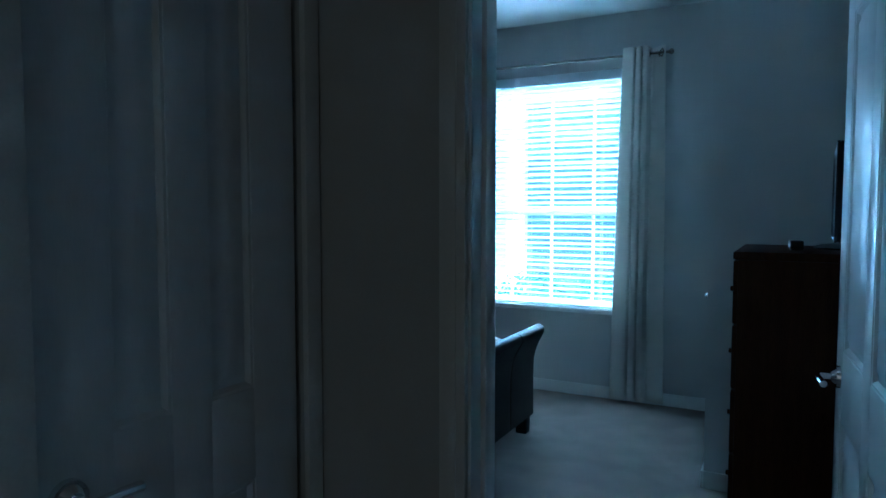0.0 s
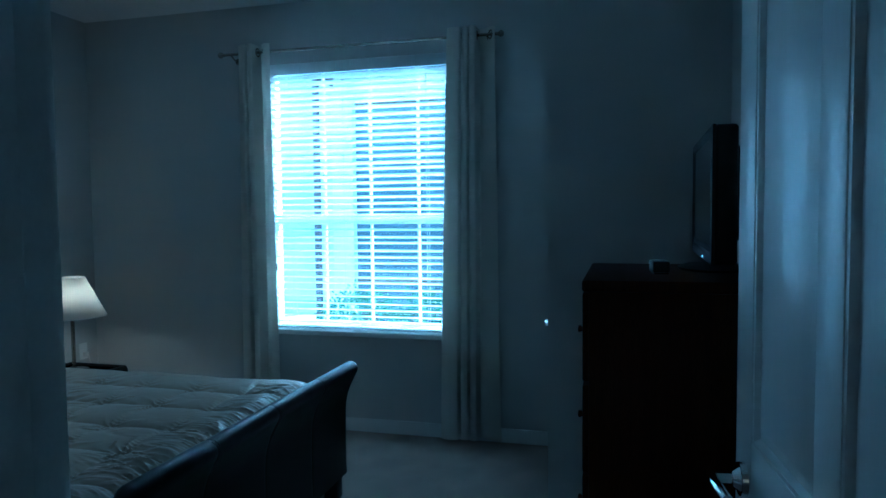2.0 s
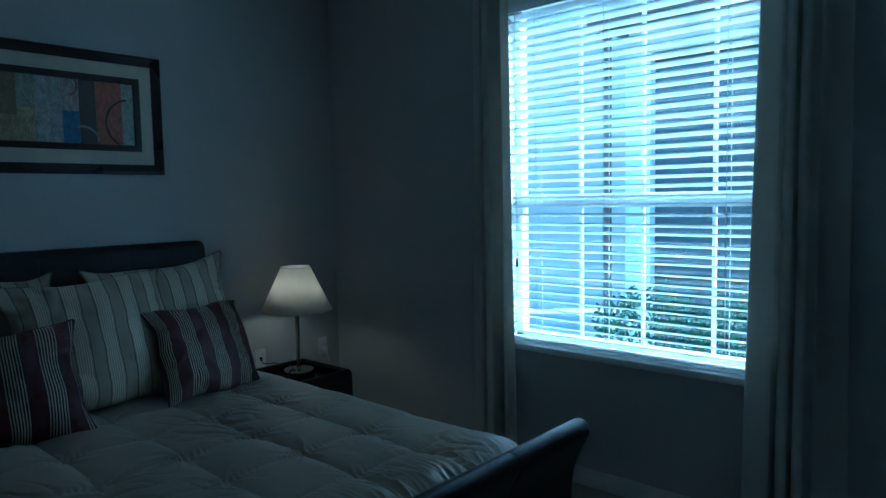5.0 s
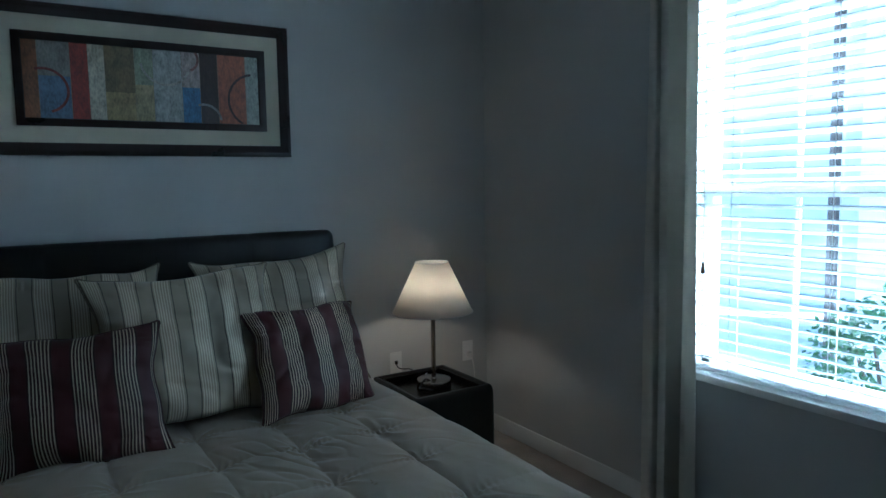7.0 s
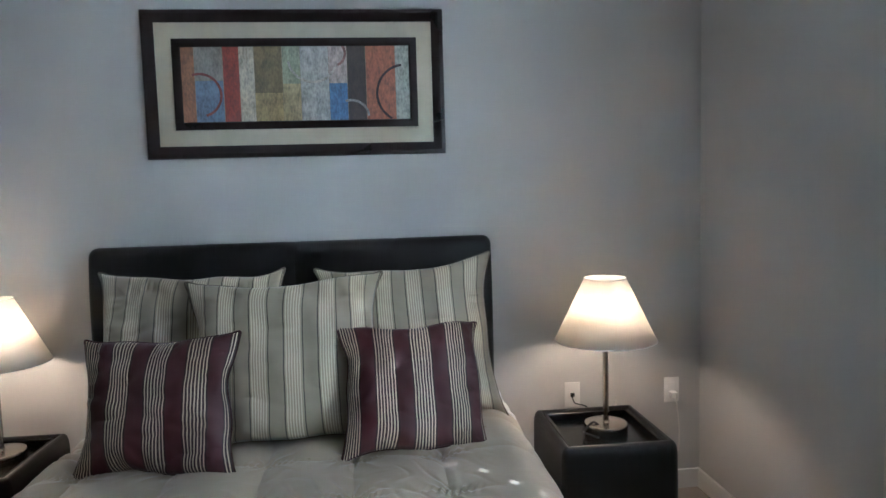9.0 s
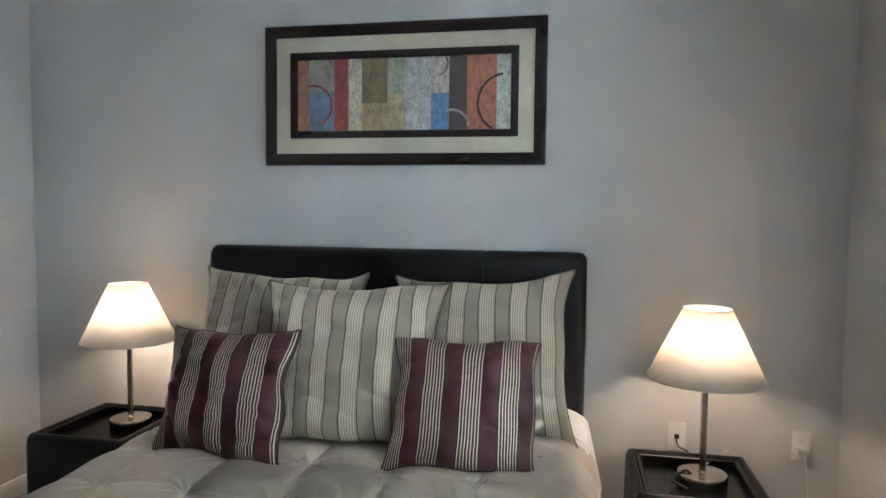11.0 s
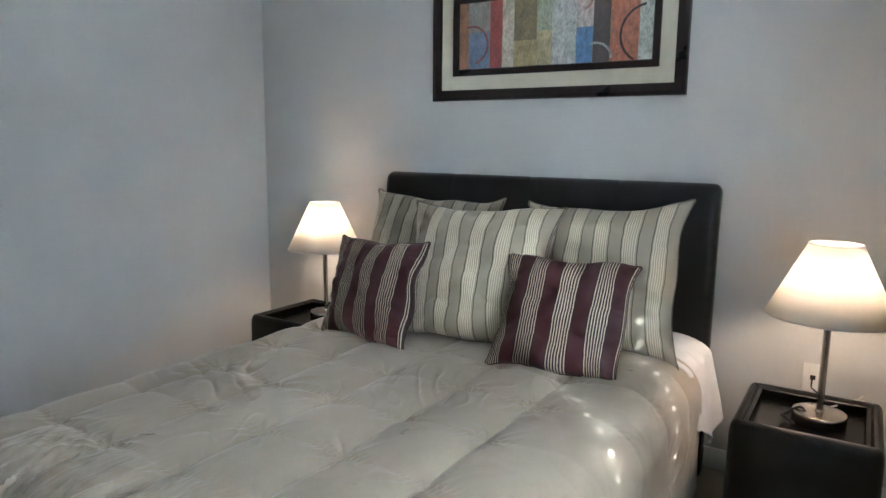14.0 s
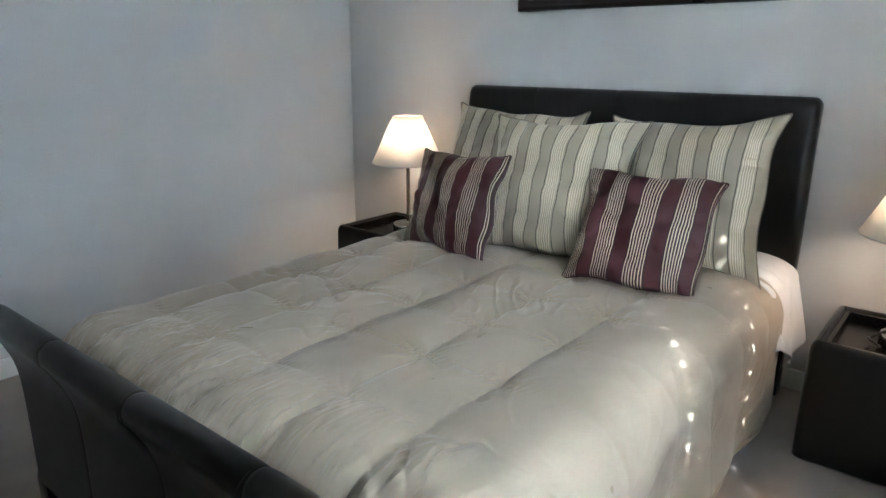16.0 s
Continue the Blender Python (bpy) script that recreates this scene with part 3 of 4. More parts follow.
def arc_path(pts):
    out = []
    for i in range(len(pts) - 1):
        p0, p1, p2, p3 = [Vector(pts[min(max(i + d, 0), len(pts) - 1)]) for d in (-1, 0, 1, 2)]
        for k in range(5):
            t = k / 5
            out.append(tuple(0.5 * ((2 * p1) + (p2 - p0) * t + (2 * p0 - 5 * p1 + 4 * p2 - p3) * t * t + (3 * p1 - p0 - 3 * p2 + p3) * t ** 3)))
    out.append(pts[-1])
    return out


hb = part("headboard", upholstered(arc_path([(0.085, 0.10), (0.085, 0.60), (0.082, 0.95), (0.072, 1.08), (0.062, 1.155)]), 0.085, BY0, BY1, 4), M_LEATHER, bed, "dark brown leather headboard with stitched seams")
fb = part("footboard", upholstered(arc_path([(2.285, 0.10), (2.285, 0.36), (2.292, 0.48), (2.316, 0.56), (2.345, 0.618), (2.355, 0.637)]), 0.075, BY0 + 0.06, BY1 + 0.075, 4), M_LEATHER, bed, "curved dark brown leather footboard")
for s in range(1, 4):
    y = BY0 + 0.06 + (BY1 + 0.015 - BY0) * s / 4
    for dy in (-0.007, 0.007):
        st = tube([(2.337, y + dy, 0.52), (2.352, y + dy, 0.550), (2.380, y + dy, 0.602), (2.394, y + dy, 0.625), (2.390, y + dy, 0.655), (2.366, y + dy, 0.671), (2.336, y + dy, 0.664), (2.312, y + dy, 0.636)], 0.0011, 5)
        part("stitching", st, M_THREAD, fb)
for y0, y1 in ((BY0 + 0.03, BY0 + 0.075), (BY1 - 0.075, BY1 - 0.03)):
    part("side_rail", box((0.12, y0, 0.12), (2.25, y1, 0.36), 0.015, 3), M_LEATHER, bed)
for x in (0.05, 2.25):
    for y in (BY0 + 0.06, BY1 - 0.07):
        part("leg", box((x, y, 0.0), (x + 0.07, y + 0.07, 0.11), 0.006), M_LEATHER, bed)
mt = thing("mattress", "white mattress on the bed base, almost hidden", "mattress")
part("core", box((0.135, BY0 + 0.085, 0.20), (2.06, BY1 - 0.085, 0.548), 0.05, 4), M_SHEET, mt)

# comforter
TOP = 0.572
CX0, CX1 = 0.42, 2.228


def comforter():
    yl, yr = BY0 + 0.055, BY1 + 0.02
    wid = yr - yl
    drop = 0.47
    rad = 0.135
    arc = rad * math.pi / 2
    flat = wid - 2 * rad
    total = flat + 2 * arc + 2 * (drop - rad)

    def fn(u, v):
        x = CX0 + (CX1 - CX0) * u
        s = v * total - (drop - rad)
        side = 0.0
        if s < 0:
            y, z, ny, nz = yl, TOP - rad + s, -1, 0
            side = -s
        elif s < arc:
            a = s / rad
            y, z, ny, nz = yl + rad - rad * math.cos(a), TOP - rad + rad * math.sin(a), -math.cos(a), math.sin(a)
        elif s < arc + flat:
            y, z, ny, nz = yl + rad + s - arc, TOP, 0, 1
        elif s < 2 * arc + flat:
            a = (s - arc - flat) / rad
            y, z, ny, nz = yr - rad + rad * math.sin(a), TOP - rad + rad * math.cos(a), math.sin(a), math.cos(a)
        else:
            side = s - 2 * arc - flat
            y, z, ny, nz = yr, TOP - rad - side, 1, 0
        # quilted boxes, with seams that wander a little
        v3 = Vector((x, s, 0))
        wob = 0.014 * noise.noise(v3 * 3.1 + Vector((0, 0, 1)))
        wob2 = 0.018 * noise.noise(v3 * 2.7 + Vector((0, 0, 6)))
        ye = s - arc + yl + rad
        gx = (x - 1.685 + wob) / 0.275
        gy = (ye + 1.265 + wob2) / 0.265
        dx, dy = abs(gx - math.floor(gx + 0.5)) * 0.275, abs(gy - math.floor(gy + 0.5)) * 0.265
        soft = 1 - min(1.0, max(0.0, (ye + 1.19) / 0.10))
        # each box swells between its seams; a cross seam fades here and there
        kx, ky = math.floor(gx + 0.5), math.floor(gy + 0.5)
        sx = 0.25 + 0.75 * min(1.0, max(0.0, 0.7 + 1.5 * noise.noise(Vector((kx * 3.3, gy * 1.3, 2)))))
        px, py = 1 - math.exp(-(dx / 0.036) ** 1.05), 1 - math.exp(-dy / 0.040)
        h = 0.021 * (1 - 0.60 * sx * (0.35 + 0.65 * soft) * (1 - px) - 0.95 * soft * (1 - py))
        # puckers and taut folds that fan out of the crossings of the seams
        ax, ay = (gx - kx) * 0.275, (gy - ky) * 0.265
        rr, aa = math.hypot(ax, ay), math.atan2(ay, ax)
        pull = max(0.0, 0.55 + 1.1 * noise.noise(Vector((kx * 2.3, ky * 3.1, 9)))) * (0.15 + 0.85 * soft)
        ridge = 1 - abs(math.sin(aa * 4.5 + kx * 1.7 + ky + 2.2 * noise.noise(v3 * 9 + Vector((0, 0, 2))))) ** 0.8
        h += 0.0150 * pull * (ridge - 0.4) * (1 - math.exp(-(rr / 0.02) ** 2)) * math.exp(-(rr / 0.095) ** 2) * max(0.2, 0.7 + 1.2 * noise.noise(v3 * 5 + Vector((0, 0, 5))))
        h += 0.0060 * pull * math.exp(-(dx / 0.024) ** 2) * math.exp(-(dy / 0.07) ** 2) * math.sin(ye * 300 + x * 90 + 3.0 * noise.noise(v3 * 14 + Vector((0, 0, 2))))
        # slack creases that cross the boxes at a slant
        fan = noise.noise(Vector((x * 3.2 + ye * 4.6 + 20, ye * 11 - x * 8.5, 4)))
        h -= 0.0105 * max(0.0, 1 - 5.5 * abs(fan)) ** 1.2 * max(0.0, 0.05 + 1.5 * noise.noise(v3 * 2.4 + Vector((0, 0, 9)))) * (0.15 + 0.85 * soft)
        # gathers squeezed up against the footboard
        foot = math.exp(-(max(0.0, 2.19 - x) / (0.17 + 0.13 * noise.noise(Vector((ye * 4, 1, 1))))) ** 2)
        warp = 0.05 * noise.noise(Vector((ye * 3, x * 4, 8)))
        rip = max(0.0, 1 - 3.6 * abs(noise.noise(Vector((ye * 24 + 300 * warp * (2.2 - x), x * 4.5 + ye * 3, 3))))) + 0.6 * max(0.0, 1 - 3.6 * abs(noise.noise(Vector((ye * 47 + 9, x * 6, 6)))))
        h += 0.0125 * foot * (rip - 0.5) * max(0.15, 0.6 + 1.3 * noise.noise(Vector((ye * 4.0, 2, 7))))
        # broad unevenness of the filling
        h += 0.009 * noise.noise(v3 * 2.6 + Vector((0, 0, 3))) + 0.0025 * noise.noise(Vector((x * 9 + s * 5, s * 7, 7)))
        flare = 0.02 * (side / drop) + 0.016 * (side / drop) * math.sin(x * 13 + noise.noise(Vector((x * 2, 0, 5))) * 4)
        h += flare
        # sinks where it tucks behind the footboard
        tuck = max(0.0, (x - 2.10) / 0.13)
        z -= 0.07 * tuck ** 2 * (1 if side == 0 else 0.3)
        return (x, y + ny * h, max(0.02, z + nz * h))
    return grid_mesh(460, 560, fn)


cf = thing("comforter", "champagne box-quilted comforter, puffy and slightly rumpled, over the bed", "comforter")
cl = part("cover", comforter(), M_DUVET, cf)
part("hem", tube([(0.44 + 0.22 * k, BY1 + 0.050 + 0.014 * math.sin((0.44 + 0.22 * k) * 13), 0.106) for k in range(9)], 0.006, 6), M_DUVET, cf)
so = cl.modifiers.new("thick", 'SOLIDIFY')
so.thickness, so.offset = 0.016, -1

# white bed sheet hanging out beside the pillows
sh = thing("bed_sheet", "white cotton sheet corner hanging out beside the pillows", "sheet")


def sheet(u, v):
    x = 0.13 + 0.36 * u - 0.02 * v
    fold = 0.012 * math.sin(u * 9 + v * 2) * v + 0.006 * math.sin(u * 21 + 1)
    if v < 0.35:
        a = v / 0.35
        y, z = BY1 - 0.16 + 0.17 * math.sin(a * math.pi / 2), 0.52 + 0.075 * math.cos(a * math.pi / 2)
    else:
        a = (v - 0.35) / 0.65
        y, z = BY1 + 0.01 + 0.05 * a, 0.52 - (0.25 + 0.06 * math.sin(u * 5)) * a
    return (x, y + fold, z + 0.005 * math.sin(u * 14))


cl = part("cloth", grid_mesh(40, 40, sheet), M_SHEET, sh)
so = cl.modifiers.new("thick", 'SOLIDIFY')
so.thickness = 0.004


# ---------- pillows ----------
def pillow_rim(u, v, w, h, ear, o):
    """A point of the seam plane: corners stick out as ears, the edges between them sag and wander."""
    e = max(abs(u), abs(v)) ** 2
    pin = 1 - ear * (1 - abs(v) ** 2.2) * abs(u) ** 5
    pin2 = 1 - ear * (1 - abs(u) ** 2.2) * abs(v) ** 5
    x = u * pin * w / 2 + 0.016 * noise.noise(Vector((u * 1.7 + o, v * 1.7, 5))) * e
    y = v * pin2 * h / 2 + 0.018 * noise.noise(Vector((u * 1.7 + o, v * 1.7, 8))) * e
    z = (0.020 * noise.noise(Vector((u * 1.5 + o, v * 1.5, 11))) + 0.008 * math.sin(7 * u + 5 * v + o)) * e
    return x, y, z


def pillow_mesh(w, h, t, seed, ear):
    n = 64
    bm = bmesh.new()
    o = random.Random(seed).uniform(0, 50)

    def height(u, v):
        a, b = max(0, 1 - abs(u) ** 2.4), max(0, 1 - abs(v) ** 2.4)
        k = (a * b) ** 0.55
        wr = noise.noise(Vector((u * 2.2 + o, v * 2.2, 1))) * 0.16 + noise.noise(Vector((u * 6 + o, v * 4, 2))) * 0.07
        edge = max(abs(u), abs(v))
        radial = math.sin((u if abs(v) > abs(u) else v) * 24 + o + 3 * noise.noise(Vector((u * 3, v * 3, o)))) * 0.07 * math.exp(-((edge - 0.80) / 0.14) ** 2)
        rd = max(0.0, 1 - 3.0 * abs(noise.noise(Vector((u * 2.1 + v * 1.3 + o, v * 2.4 - u, 4))))) ** 2 * 0.09
        # short sharp creases that run in from the seams
        along = u if abs(v) > abs(u) else v
        pull = noise.noise(Vector((along * 9 + o, edge * 1.6, 7)))
        crease = max(0.0, 1 - 4.5 * abs(pull)) ** 1.5 * math.exp(-((edge - 0.86) / 0.17) ** 2) * max(0.0, 0.5 + noise.noise(Vector((u * 2 + o, v * 2, 9)))) * 0.16
        return t / 2 * k * (1 + wr + radial - rd - crease)
    rows = {}
    uv = bm.loops.layers.uv.new("cloth")
    flat = {}
    for s in (1, -1):
        for i in range(n + 1):
            for j in range(n + 1):
                u, v = 2 * i / n - 1, 2 * j / n - 1
                u, v = math.copysign(abs(u) ** 0.8, u), math.copysign(abs(v) ** 0.8, v)
                flat[i, j] = (u * w / 2 + 1.0, v * h / 2 + 1.0)
                if s == -1 and (i in (0, n) or j in (0, n)):
                    rows[s, i, j] = rows[1, i, j]
                    continue
                x, y, z = pillow_rim(u, v, w, h, ear, o)
                rows[s, i, j] = bm.verts.new((x, y, s * height(u, v) + z))
        for i in range(n):
            for j in range(n):
                f = (rows[s, i, j], rows[s, i + 1, j], rows[s, i + 1, j + 1], rows[s, i, j + 1])
                q = [flat[i, j], flat[i + 1, j], flat[i + 1, j + 1], flat[i, j + 1]]
                fc = bm.faces.new(f if s == 1 else f[::-1])
                for lp_, c in zip(fc.loops, q if s == 1 else q[::-1]):
                    lp_[uv].uv = c
    return bm


def pillow(name, label, w, h, t, bottom, top, yaw, roll, material, seed, group, ear=0.05):
    """A pillow leaning back: bottom and top are its middle lower and upper edge."""
    b, tp = Vector(bottom), Vector(top)
    up = (tp - b).normalized()
    side = Matrix.Rotation(radians(yaw), 3, 'Z') @ Vector((0, 1, 0))
    side = (side - up * side.dot(up)).normalized()
    m = Matrix((side, up, side.cross(up))).transposed().to_4x4()
    m.translation = (b + tp) / 2
    p = thing(name, label, "pillow", m @ pose(0, 0, 0, 0, 0, roll), group)
    part("cushion", pillow_mesh(w, h, t, seed, ear), material, p)
    o = random.Random(seed).uniform(0, 50)
    pts = []
    for k in range(64):
        a = 4 * k / 64
        q, f = int(a), 2 * (a - int(a)) - 1
        u, v = ((f, -1), (1, f), (-f, 1), (-1, -f))[q]
        pts.append(pillow_rim(u, v, w, h, ear, o))
    pts.append(pts[0])
    part("piping", tube(pts, 0.003, 6), M_PIPE if material == M_WINE else M_PIPE2, p)
    return p


SHAM, WINES = "striped shams against the headboard", "burgundy throw pillows"
pillow("sham_pillow", "large taupe and ivory striped sham leaning on the headboard", 0.67, 0.60, 0.20, (0.50, -2.12, 0.553), (0.315, -2.12, 1.112), 3, 0, M_SHAM, 1, SHAM, 0.13)
pillow("sham_pillow", "large taupe and ivory striped sham leaning on the headboard", 0.66, 0.61, 0.20, (0.50, -1.33, 0.553), (0.308, -1.33, 1.120), -3, 3.0, M_SHAM, 2, SHAM, 0.13)
pillow("sham_pillow", "taupe and ivory striped sham in front of the other shams", 0.67, 0.585, 0.20, (0.71, -1.752, 0.560), (0.523, -1.754, 1.112), 0, 1, M_SHAM, 3, SHAM, 0.15)
pillow("throw_pillow", "square burgundy and cream striped throw pillow propped on the shams", 0.48, 0.435, 0.15, (0.832, -1.330, 0.569), (0.640, -1.351, 0.945), 7.2, -2.0, M_WINE, 4, WINES, 0.12)
pillow("throw_pillow", "square burgundy and cream striped throw pillow propped on the shams", 0.495, 0.43, 0.15, (0.880, -2.122, 0.566), (0.722, -2.117, 0.958), -10.5, 0.5, M_WINE, 5, WINES, 0.12)


# ---------- nightstands ----------
def rect_turned(w, d, r, profile):
    """A box with rounded corners whose sides follow a profile of (inset, height); both ends are closed."""
    bm = bmesh.new()
    rings = []
    for o, z in profile:
        rr = max(r - o, 0.004)
        ring = []
        for k, (cx, cy) in enumerate(((w - o - rr, d - o - rr), (o + rr, d - o - rr), (o + rr, o + rr), (w - o - rr, o + rr))):
            for q in range(6):
                a = math.pi / 2 * (k + q / 5)
                ring.append(bm.verts.new((cx + rr * math.cos(a), cy + rr * math.sin(a), z)))
        rings.append(ring)
    n = len(rings[0])
    for a, b in zip(rings, rings[1:]):
        for i in range(n):
            bm.faces.new((a[i], a[(i + 1) % n], b[(i + 1) % n], b[i]))
    bm.faces.new(rings[0][::-1])
    bm.faces.new(rings[-1])
    return bm


def nightstand(x0, y0, x1, y1, h, label):
    n = thing("nightstand", label, "nightstand", Matrix.Translation((x0, y0, 0)), "leather cube nightstands")
    w, d = x1 - x0, y1 - y0
    part("body", rect_turned(w, d, 0.026, [(0.006, 0.015), (0.0, 0.022), (0.0, h * 0.5), (0.002, h - 0.05), (0.004, h - 0.028), (0.009, h - 0.012), (0.017, h - 0.003), (0.025, h), (0.032, h - 0.002), (0.035, h - 0.008), (0.036, h - 0.050)]), M_LEATHER, n, "padded dark leather cube with rounded edges")
    part("tray_lid", rect_turned(w, d, 0.05, [(0.0385, h - 0.0495), (0.0385, h - 0.012), (0.041, h - 0.009), (0.052, h - 0.009), (0.055, h - 0.012), (0.058, h - 0.040)]), M_TRAY, n, "black tray top with a low raised rim")
    for x in (0.03, w - 0.07):
        for y in (0.03, d - 0.07):
            part("foot", box((x, y, 0), (x + 0.04, y + 0.04, 0.016)), M_BLACK, n)
    return n


nightstand(0.110, -0.805, 0.578, -0.360, 0.447, "dark brown leather cube nightstand with a tray top")
nightstand(0.04, -3.165, 0.52, -2.715, 0.447, "dark brown leather cube nightstand with a tray top")


# ---------- table lamps ----------
def table_lamp(x, y, z, turn, rs=1.0):
    lp = thing("table_lamp", "brushed steel table lamp, lit, with a white cone shade", "lamp", pose(x, y, z, 0, 0, turn), "bedside lamps")
    part("base", lathe([(0.0, 0.0), (0.083, 0.0), (0.085, 0.003), (0.085, 0.034), (0.083, 0.038), (0.078, 0.040), (0.018, 0.042), (0.014, 0.046), (0.0125, 0.050), (0.0, 0.050)]), M_STEEL, lp)
    part("stem", lathe([(0.0, 0.040), (0.0115, 0.040), (0.0115, 0.40), (0.015, 0.402), (0.015, 0.445), (0.0, 0.445)], 24), M_STEEL, lp)
    shd = part("shade", lathe([(0.198 * rs, 0.375), (0.080 * rs, 0.622)], 64), M_SHADE, lp, "white fabric cone shade glowing from within")
    so = shd.modifiers.new("thick", 'SOLIDIFY')
    so.thickness = 0.002
    for r, zz in ((0.198 * rs, 0.376), (0.0805 * rs, 0.621)):
        ring = tube([(r * math.cos(2 * math.pi * k / 24), r * math.sin(2 * math.pi * k / 24), zz) for k in range(25)], 0.0022, 6)
        part("trim_ring", ring, M_SHEET, lp)
    sp = tube([(-0.086 * rs, 0, 0.600), (0, 0, 0.590), (0.086 * rs, 0, 0.600)], 0.0018, 6)
    part("spider", sp, M_STEEL, lp)
    part("bulb", lathe([(0.0, 0.545), (0.016, 0.541), (0.027, 0.527), (0.031, 0.505), (0.029, 0.482), (0.020, 0.458), (0.014, 0.440), (0.0, 0.440)], 24), M_BULB, lp, "lit warm bulb")
    return lp


table_lamp(0.322, -0.553, 0.407, 30)
table_lamp(0.220, -2.895, 0.407, 80, 0.98)


# ---------- outlets and cords ----------
def outlet(y, z, sockets):
    o = thing("outlet", "white wall outlet plate", "outlet", Matrix.Translation((0, y, z)), "wall plates")
    part("plate", box((0, -0.035, -0.057), (0.006, 0.035, 0.057), 0.003, 2), M_PLATE, o)
    if sockets:
        for dz in (-0.02, 0.02):
            part("socket", box((0.005, -0.017, dz - 0.014), (0.0085, 0.017, dz + 0.014), 0.003, 2), M_PLATE, o)
    else:
        part("jack", box((0.005, -0.009, -0.009), (0.0085, 0.009, 0.009), 0.001), M_BLACK, o)
    return o


outlet(-0.596, 0.464, False)
outlet(-0.135, 0.462, True)
pg = thing("power_plug", "white lamp plug in the wall outlet", "plug")
part("body", box((0.0085, -0.150, 0.427), (0.040, -0.120, 0.457), 0.005, 2), M_CORD, pg)
lc = tagged(part("lamp_cord", tube([(0.04, -0.135, 0.448), (0.06, -0.130, 0.36), (0.045, -0.120, 0.22), (0.05, -0.16, 0.10), (0.055, -0.24, 0.012), (0.045, -0.40, 0.006)], 0.0032, 8), M_CORD), "thin white lamp cord hanging to the floor", "cord")
lc = tagged(part("lamp_cord", tube([(0.225, -0.55, 0.424), (0.15, -0.49, 0.428), (0.125, -0.44, 0.452), (0.085, -0.425, 0.440), (0.05, -0.42, 0.30)], 0.0030, 8), M_CORD), "thin white lamp cord running over the tray rim", "cord")
rc = tagged(part("phone_cable", tube([(0.43, -0.62, 0.425), (0.40, -0.66, 0.435), (0.36, -0.655, 0.428), (0.34, -0.61, 0.455), (0.37, -0.58, 0.43)], 0.0045, 8), M_BLACK), "short coiled black cable lying by the lamp base", "cable")

tagged(part("phone_cable", tube([(0.0085, -0.598, 0.455), (0.040, -0.597, 0.440), (0.085, -0.592, 0.446), (0.118, -0.585, 0.453), (0.138, -0.572, 0.451)], 0.0028, 8), M_BLACK), "short black cable from the wall jack over the tray rim", "cable")

# ---------- framed picture ----------
PY0, PY1, PZ0, PZ1 = -2.350, -1.136, 1.546, 2.140
pic = thing("framed_picture", "wide abstract print in a double dark frame with cream mat", "picture", Matrix.Translation((0, 0, 0)))


def rect_frame(y0, z0, y1, z1, w, prof):
    bm = bmesh.new()
    rings = []
    for o, d in prof:
        o *= w
        rings.append([bm.verts.new((d, y, z)) for y, z in ((y0 + o, z0 + o), (y1 - o, z0 + o), (y1 - o, z1 - o), (y0 + o, z1 - o))])
    for a, b in zip(rings, rings[1:]):
        for i in range(4):
            bm.faces.new((a[i], a[(i + 1) % 4], b[(i + 1) % 4], b[i]))
    return bm


PROF = [(0, 0.003), (0, 0.022), (0.08, 0.028), (0.35, 0.032), (0.6, 0.026), (0.8, 0.024), (0.9, 0.020), (1.0, 0.018), (1.0, 0.008)]
part("outer_frame", rect_frame(PY0, PZ0, PY1, PZ1, 0.050, PROF), M_FRAME, pic, "glossy espresso outer frame")
part("mat_board", box((0.004, PY0 + 0.03, PZ0 + 0.03), (0.014, PY1 - 0.03, PZ1 - 0.03)), M_MAT, pic, "cream linen mat", smooth=False)
AY0, AY1, AZ0, AZ1 = PY0 + 0.117, PY1 - 0.113, PZ0 + 0.115, PZ1 - 0.115
part("inner_frame", rect_frame(AY0, AZ0, AY1, AZ1, 0.032, [(0, 0.013), (0, 0.024), (0.4, 0.027), (0.9, 0.022), (1.0, 0.016)]), M_FRAME, pic, "dark inner frame")
IY0, IY1, IZ0, IZ1 = AY0 + 0.031, AY1 - 0.031, AZ0 + 0.031, AZ1 - 0.031
art = part("print", box((0.012, IY0 - 0.002, IZ0 - 0.002), (0.0155, IY1 + 0.002, IZ1 + 0.002)), mat("art_ground", (0.42, 0.36, 0.26), 0.5, 0, 0.3, 14, 90, 0.1), pic, "abstract print of coloured bands and rings", smooth=False)
bands = [(0.0, 0.058, 0, 1, (0.36, 0.17, 0.09)), (0.058, 0.18, 0, 0.55, (0.18, 0.25, 0.37)), (0.058, 0.18, 0.55, 1, (0.30, 0.29, 0.25)), (0.18, 0.25, 0, 1, (0.36, 0.08, 0.06)), (0.25, 0.315, 0, 1, (0.62, 0.58, 0.46)),
         (0.315, 0.437, 0, 0.38, (0.44, 0.35, 0.17)), (0.315, 0.437, 0.38, 1, (0.25, 0.20, 0.11)), (0.437, 0.515, 0, 0.5, (0.52, 0.44, 0.24)), (0.437, 0.515, 0.5, 1, (0.40, 0.43, 0.30)), (0.515, 0.64, 0, 1, (0.52, 0.53, 0.50)),
         (0.64, 0.722, 0, 0.5, (0.13, 0.25, 0.47)), (0.64, 0.722, 0.5, 1, (0.54, 0.46, 0.42)), (0.722, 0.805, 0, 1, (0.10, 0.08, 0.07)), (0.805, 0.937, 0, 1, (0.46, 0.17, 0.10)), (0.937, 1.0, 0, 1, (0.46, 0.50, 0.44))]
